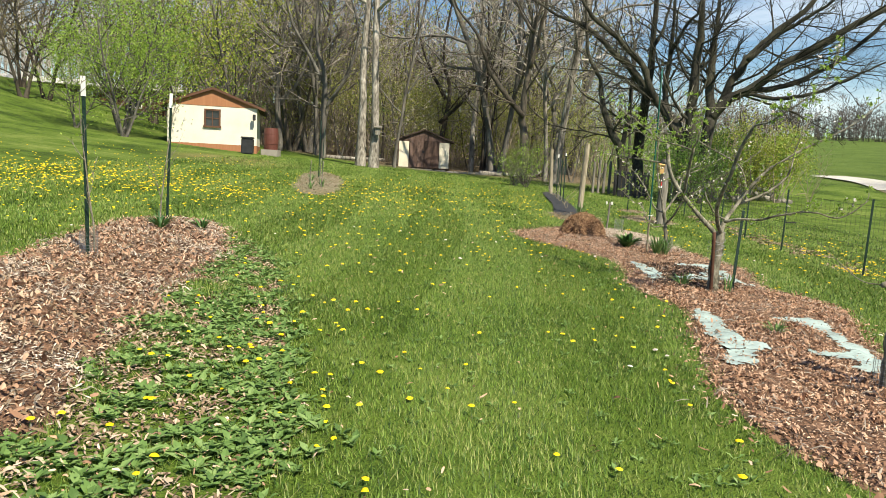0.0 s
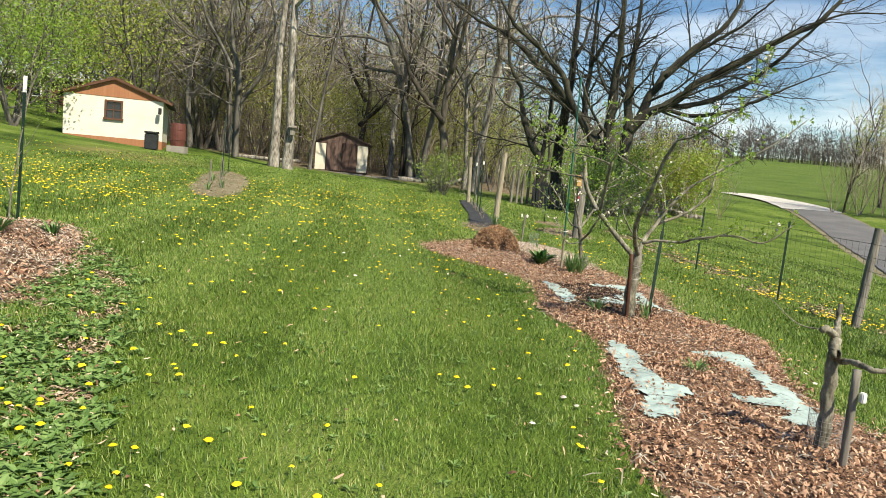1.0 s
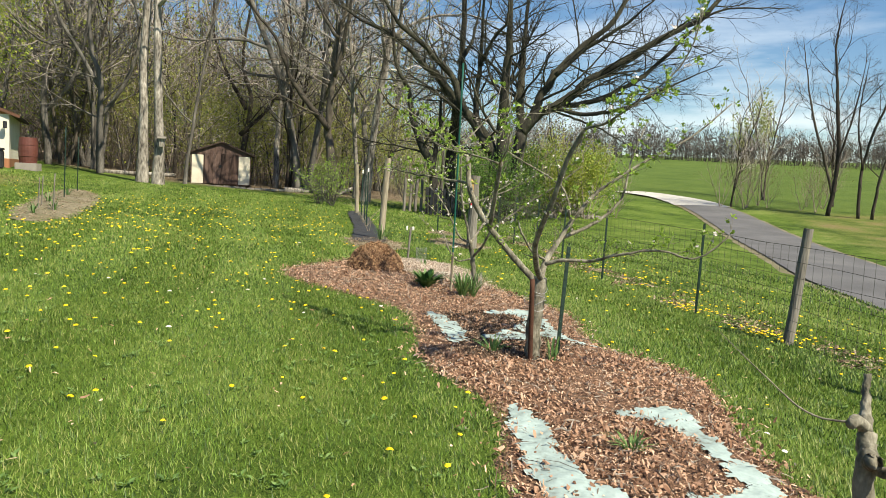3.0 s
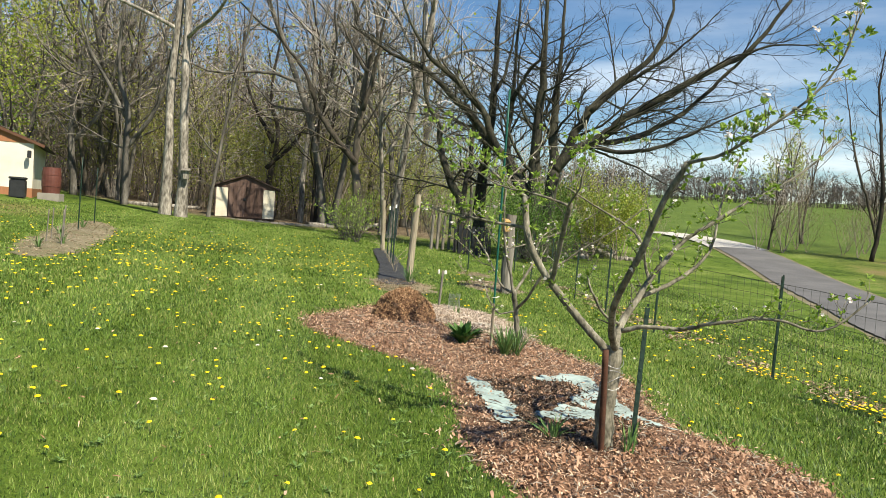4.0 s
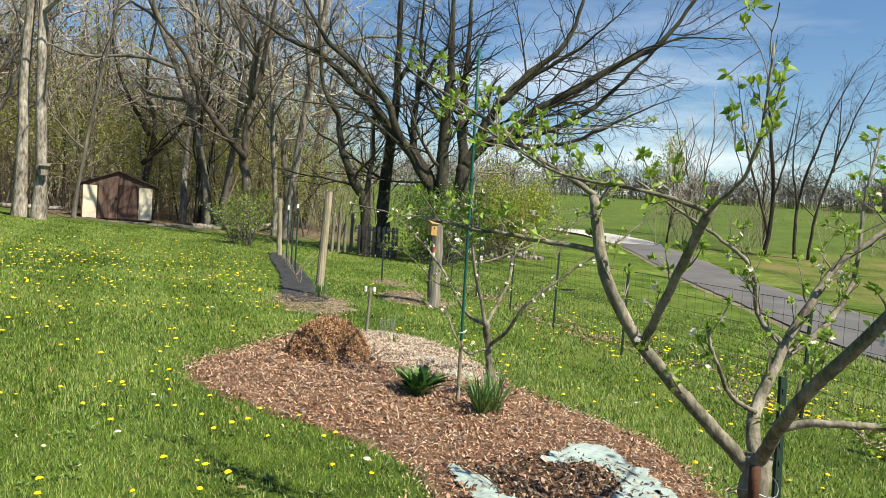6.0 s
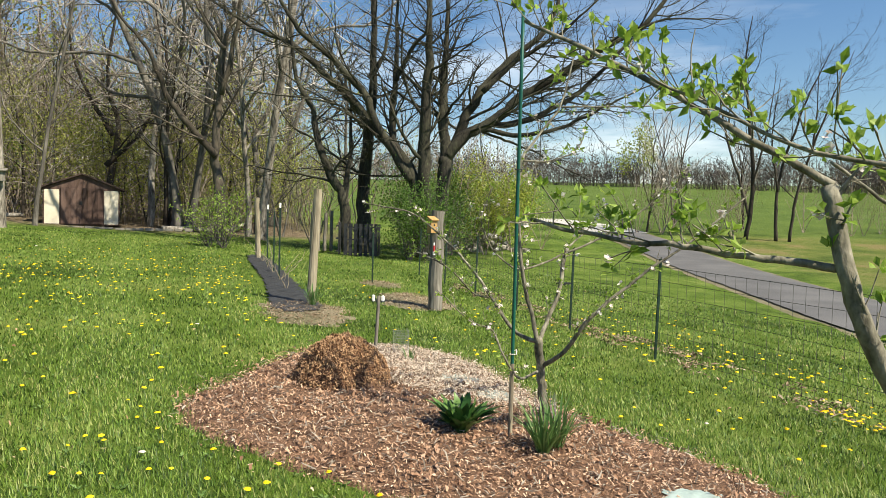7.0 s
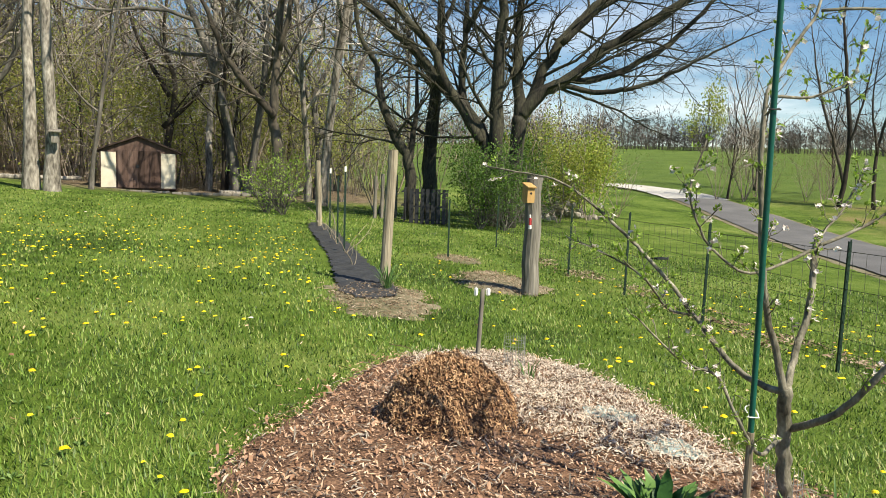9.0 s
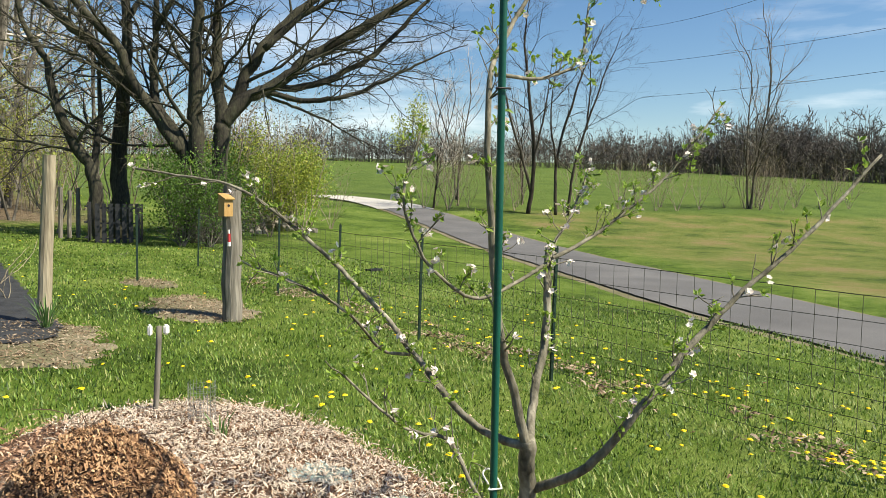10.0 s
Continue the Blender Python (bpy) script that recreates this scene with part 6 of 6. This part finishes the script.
l = thing("wall_lamp", -10.62, 39.95, float(gz(-10.6, 40)) + 1.75, 13, "small dark outdoor wall lamp", "lamp")
part("housing", bevel_box((-0.08, -0.16, 0), (0.08, 0.0, 0.32), 0.02), M_DARK, l)

# shed slab, logs, box on the pale trunk
sl = thing("stone_edging", -0.6, 44.6, None, -6, "line of flat pale stones before the shed", "stones")
rr = np.random.default_rng(9)
for k in range(16):
    x0 = -3.0 + k * 0.42
    part("stone", bevel_box((x0, -0.12 + rr.normal(0, 0.05), -0.06), (x0 + rr.uniform(0.3, 0.4), 0.12 + rr.normal(0, 0.05), rr.uniform(0.05, 0.11)), 0.02), M_STONE, sl)
for x, y, t, ln_ in ((3.4, 46.5, 20, 3.5), (-6.2, 47.5, -10, 4.0), (5.5, 48.5, 70, 3.0)):
    o = thing("fallen_log", x, y, None, t, "grey fallen log on the woodland floor", "log")
    part("wood", Geo().tube(limb(rr, (-ln_ / 2, 0, 0.14), (1, 0, 0.02), ln_, 6, 0.03, 0), np.linspace(0.15, 0.09, 7), 8).out(), M_BARK_PALE, o, smooth=True)
o = thing("nest_box", -4.0, 39.85, float(gz(-4.0, 40)) + 1.75, 0, "grey wooden nest box on a pale trunk", "nest box")
part("box", bevel_box((-0.12, -0.12, 0), (0.12, 0.12, 0.4), 0.01), M_WOOD_GREY, o)
part("roof", Geo().box((-0.2, -0.22, 0), (0.2, 0.16, 0.03), pose(0, 0, 0.43, 15, 0, 0)).out(), M_WOOD_GREY, o)

# house on the rise
def far_house(x, y, turn):
    root = thing("house", x, y, float(gz(x, y)) - 1.4, turn, "long low brown house half hidden by trees", "house")
    part("wall", bevel_box((-8, 0, -1.0), (8, 8, 2.6), 0.02), M_BROWN, root)
    v, f = gable_prism(9.6, 0.8, 17.0)
    part("roof", ([(b - 8.5, 4 - a, c + 2.55) for a, b, c in v], f), M_GRAVEL, root, "pale roof")
    for k in (-5.5, -1.5, 2.5, 5.5):
        w = part("window", bevel_box((k - 0.6, -0.06, 0.9), (k + 0.6, -0.005, 2.1), 0.02), M_WHITE, root)
        part("pane", bevel_box((k - 0.5, -0.075, 1.0), (k + 0.5, -0.062, 2.0), 0.01), M_GLASS, w)


far_house(-30.8, 66, 22)

# overhead lines
POWER = (((95.2, 76.2, 17.2), (80.6, 40.0, 14.7)), ((94.0, 76.5, 21.9), (79.8, 39.9, 18.6)), ((92.2, 77.4, 26.7), (87.5, 60.7, 25.6)))
wl = thing("power_line", 95, 60, 0, 0, "thin overhead power lines", "cable")
for p0, p1 in POWER:
    p0, p1 = np.array(p0), np.array(p1)
    part("cable", Geo().tube([p0 + (p1 - p0) * t - np.array([95, 60, 1.2 * 4 * t * (1 - t) * 0.2]) for t in np.linspace(-0.1, 1.6, 20)], 0.022, 4).out(), M_DARK, wl)
# ---- lawn ----
WEEDS = closed([(-1.0, 1.6), (-0.7, 2.8), (-0.9, 4.2), (-1.3, 5.8), (-1.9, 8.0), (-2.7, 9.4), (-2.6, 7.0), (-2.3, 4.6), (-2.1, 3.0), (-2.2, 1.6)])


def worn(x, y):
    """Bare places among the weeds."""
    return inside(x, y, WEEDS) & (wobble(x, y, 2.6) + 0.5 * wobble(y, x, 6.1) < -0.16)


def bed_reach(x, y):
    """How far a place lies inside the nearest bed; well outside it is only known to be far."""
    best = np.full(len(x), -9.0)
    for poly in BEDS:
        lo, hi = poly.min(0) - 0.5, poly.max(0) + 0.5
        near = (x > lo[0]) & (x < hi[0]) & (y > lo[1]) & (y < hi[1])
        best[near] = np.maximum(best[near], edge_distance(x[near], y[near], poly))
    return best


def lawn_points(n, seed, fall=2.2):
    """Places on the lawn, denser along the stretch of it that is walked."""
    r = np.random.default_rng(seed)
    got = []
    while sum(map(len, got)) < n:
        x, y = r.uniform(-10, 13, 400000), r.uniform(0.8, 42, 400000)
        dy = np.maximum(np.maximum(1.0 - y, y - 11.5), 0)
        d = np.hypot(np.maximum(np.abs(x - 1.0) - 2.0, 0), dy)
        keep = r.uniform(0, 1, len(x)) < 1 / (1 + (d / fall) ** 1.7)
        x, y = x[keep], y[keep]
        bed = bed_reach(x, y)
        ok = (bed + 0.08 * wobble(x, y, 3.5) + 0.05 * r.normal(0, 1, len(x)) < 0.02) & (road_distance(x, y) > ROAD_HALF + 0.1)
        ok &= ~inside(x, y, closed([(2.82, 19.5), (3.62, 19.6), (4.5, 31.4), (3.9, 31.4)], 2))
        ok &= ~worn(x, y) | (r.uniform(0, 1, len(x)) < 0.12)
        got.append(np.column_stack([x[ok], y[ok]]))
    return np.concatenate(got)[:n]


def blades(q, seed, tall, wide, lean=0.55, simple=False):
    r = np.random.default_rng(seed)
    n = len(q)
    dy = np.maximum(q[:, 1] - 11.5, 0)
    far = np.hypot(np.maximum(np.abs(q[:, 0] - 1.0) - 2.0, 0), dy)
    # the mower has laid the blades forwards and backwards in turn
    row = np.sign(np.sin((q[:, 0] + 0.3 * np.sin(q[:, 1] * 0.35)) * 2 * np.pi / 2.1))
    a = np.where(r.uniform(0, 1, n) < 0.22, row * np.pi / 2 + r.normal(0, 0.7, n), r.uniform(0, 2 * np.pi, n))
    lush = 0.5 + 0.5 * wobble(q[:, 0], q[:, 1], 0.9)
    h = tall * r.uniform(0.5, 1.25, n) * (0.8 + 0.45 * lush)
    w = wide * r.uniform(0.7, 1.3, n) * (1 + far / 5.0)
    ln_ = lean * r.uniform(0.2, 1.5, n)
    d = np.column_stack([np.cos(a), np.sin(a), 0 * a])
    s = np.column_stack([-np.sin(a), np.cos(a), 0 * a])
    p = np.column_stack([q, gz(q[:, 0], q[:, 1]) + 0.015 * wobble(q[:, 0], q[:, 1], 1.3) - 0.004])
    up = np.array([0, 0, 1.0])
    m = p + d * (h * ln_ * 0.35)[:, None] + up * (h * 0.6)[:, None]
    t = p + d * (h * ln_)[:, None] + up * (h * (1.05 - 0.3 * ln_))[:, None]
    v = np.stack([p - s * w[:, None] / 2, p + s * w[:, None] / 2, m - s * w[:, None] * 0.42, m + s * w[:, None] * 0.42, t], 1).reshape(-1, 3)
    if simple:
        v = np.stack([p - s * w[:, None] / 2, p + s * w[:, None] / 2, t], 1).reshape(-1, 3)
        return v, np.arange(3 * n).reshape(-1, 3)
    i = np.arange(n)[:, None] * 5
    tri = np.stack([i + np.array([[0, 1, 3]]), i + np.array([[0, 3, 2]]), i + np.array([[2, 3, 4]])], 1).reshape(-1, 3)
    return v, tri


tufts = lawn_points(660000, 61, 2.6)
away = np.hypot(np.maximum(np.abs(tufts[:, 0] - 1.0) - 2.0, 0), np.maximum(tufts[:, 1] - 11.5, 0))
tagged(new("grass", mesh("grass", *blades(tufts[away < 0.7], 62, 0.044, 0.0052, 0.9, True), M_BLADE)), "short mown spring grass, bright and dark green", "grass", kind="stuff")
tagged(new("grass", mesh("grass", *blades(tufts[away >= 0.7], 63, 0.05, 0.006, 0.7, True), M_BLADE)), "mown spring grass further off", "grass", kind="stuff")


def rosettes(spots, seed, size, leaves):
    r = np.random.default_rng(seed)
    g = Geo()
    z = gz(spots[:, 0], spots[:, 1])
    for (x, y), h in zip(spots, z):
        for k in range(leaves):
            a = k * 2.4 + r.uniform(-0.5, 0.5)
            out = unit((math.cos(a), math.sin(a), r.uniform(0.25, 0.9)))
            ln_ = size * r.uniform(0.5, 1.2)
            g.leaf((x + r.normal(0, 0.01), y + r.normal(0, 0.01), h + 0.004), out, unit((-out[0] * 0.5, -out[1] * 0.5, 1)), ln_, ln_ * 0.42)
    return g.out()


weed_spots = scatter(WEEDS, 2300, 92, 0.35)
weed_spots = weed_spots[~worn(weed_spots[:, 0], weed_spots[:, 1]) & (wobble(weed_spots[:, 0], weed_spots[:, 1], 1.1) > -0.45)]
tagged(new("weeds", mesh("weeds", *rosettes(weed_spots, 93, 0.078, 8), M_WEED)), "broad-leaved dandelion and plantain weeds", "weeds", kind="stuff")
lawn_spots = lawn_points(5200, 94)
tagged(new("lawn_weeds", mesh("lawn_weeds", *rosettes(lawn_spots[:1300], 95, 0.05, 6), M_WEED)), "small broad-leaved weeds scattered in the lawn", "weeds", kind="stuff")
litter_spots = scatter(WEEDS, 16000, 96, 0.3)
chips("bare_litter", litter_spots[worn(litter_spots[:, 0], litter_spots[:, 1])], lambda x, y: gz(x, y) + 0.004, M_STRAW, "trodden straw and soil showing between the weeds", 0.04, 87)
chips("dead_leaves", litter_spots[:2600], lambda x, y: gz(x, y) + 0.012, M_CHIP, "dry brown leaves among the weeds", 0.036, 97)
chips("dead_leaves", lawn_spots[1500:2300], lambda x, y: gz(x, y) + 0.03, M_CHIP, "dry leaf bits fallen on the grass", 0.04, 98)


FENCE_FOOT = closed([(7.0, 8.0), (7.6, 8.0), (7.7, 13), (8.0, 18.0), (8.3, 25), (7.9, 25), (7.2, 18), (7.0, 13)])
debris = scatter(FENCE_FOOT, 5200, 99, 0.2)
chips("dry_grass", debris[wobble(debris[:, 0], debris[:, 1], 1.7) > 0.02], lambda x, y: gz(x, y) + 0.02, M_STRAW, "dry tan grass and leaves along the fence", 0.06, 100)


def dandelions(spots, seed, size):
    """Yellow heads on short stalks; each head a low ragged dome."""
    r = np.random.default_rng(seed)
    heads, stalks = Geo(), Geo()
    for x, y in spots:
        z = float(gz(x, y))
        h = r.uniform(0.025, 0.065)
        tilt = r.normal(0, 0.012, 2)
        c = np.array([x + tilt[0], y + tilt[1], z + h])
        s_ = size * r.uniform(0.7, 1.2) * (1.25 if y > 14 else 1.0)
        n = 7
        a = np.linspace(0, 2 * np.pi, n, endpoint=False) + r.uniform(0, 1)
        rim = c + np.column_stack([np.cos(a), np.sin(a), 0 * a]) * (s_ * r.uniform(0.8, 1.1, n))[:, None] + np.column_stack([0 * a, 0 * a, r.normal(0, 0.003, n)])
        mid = c + np.column_stack([np.cos(a), np.sin(a), 0 * a]) * s_ * 0.55 + np.array([0, 0, s_ * 0.35])
        heads.add(np.vstack([rim, mid, c + np.array([0, 0, s_ * 0.45])]), [(i, (i + 1) % n, n + (i + 1) % n, n + i) for i in range(n)] + [(n + i, n + (i + 1) % n, 2 * n) for i in range(n)])
        stalks.tube([(x, y, z), tuple(c)], 0.0025, 3, False)
    return heads.out(), stalks.out()


def clumped(n, seed):
    """Dandelions come in drifts on the upper lawn and thinly elsewhere."""
    r = np.random.default_rng(seed)
    got = []
    drifts = (((-7.8, 16), (2.2, 2.8), 1000), ((-6, 13), (2, 2.5), 150), ((-2, 21), (2.5, 3), 240), ((0.5, 26), (2.5, 3.5), 220), ((-1.2, 4.6), (0.6, 1.6), 60), ((0.6, 12.5), (1.2, 1.8), 55),
              ((7.6, 9.5), (0.35, 2.6), 90), ((7.15, 10.9), (0.18, 0.3), 60), ((7.1, 12.7), (0.16, 0.25), 55), ((7.0, 8.3), (0.15, 0.3), 40), ((8.2, 15), (0.9, 3.5), 160), ((2.3, 22), (1.0, 3), 50), ((-3.2, 15), (2, 3), 120), ((5.3, 14.5), (0.8, 3), 45), ((-9, 24), (3, 4), 160))
    for c, s_, k in drifts:
        got.append(r.normal(0, 1, (k, 2)) * s_ + c)
    got.append(lawn_points(300, seed + 1))
    q = np.concatenate(got)
    bed = bed_reach(q[:, 0], q[:, 1])
    return q[(bed < -0.03) & (road_distance(q[:, 0], q[:, 1]) > ROAD_HALF + 0.2) & (q[:, 1] > 1.5) & ~inside(q[:, 0], q[:, 1], closed([(2.82, 19.5), (3.62, 19.6), (4.5, 31.4), (3.9, 31.4)], 2))][:n]


spots = clumped(2900, 71)
hd, stk = dandelions(spots, 72, 0.0205)
tagged(new("dandelion_flowers", mesh("dandelion_flowers", *hd, M_YELLOW)), "bright yellow dandelion heads dotted over the lawn", "dandelions", kind="stuff")
tagged(new("dandelion_stalks", mesh("dandelion_stalks", *stk, M_WEED)), "pale green dandelion stalks", "dandelions", kind="stuff")
hd, stk = dandelions(np.concatenate([lawn_spots[2300:2325], [(1.7, 5.8), (1.75, 5.62), (0.2, 9.6), (1.35, 10.5)]]), 73, 0.024)
tagged(new("white_seed_heads", mesh("white_seed_heads", *hd, M_PETAL)), "white seed heads and petals on the lawn", "seed heads", kind="stuff")
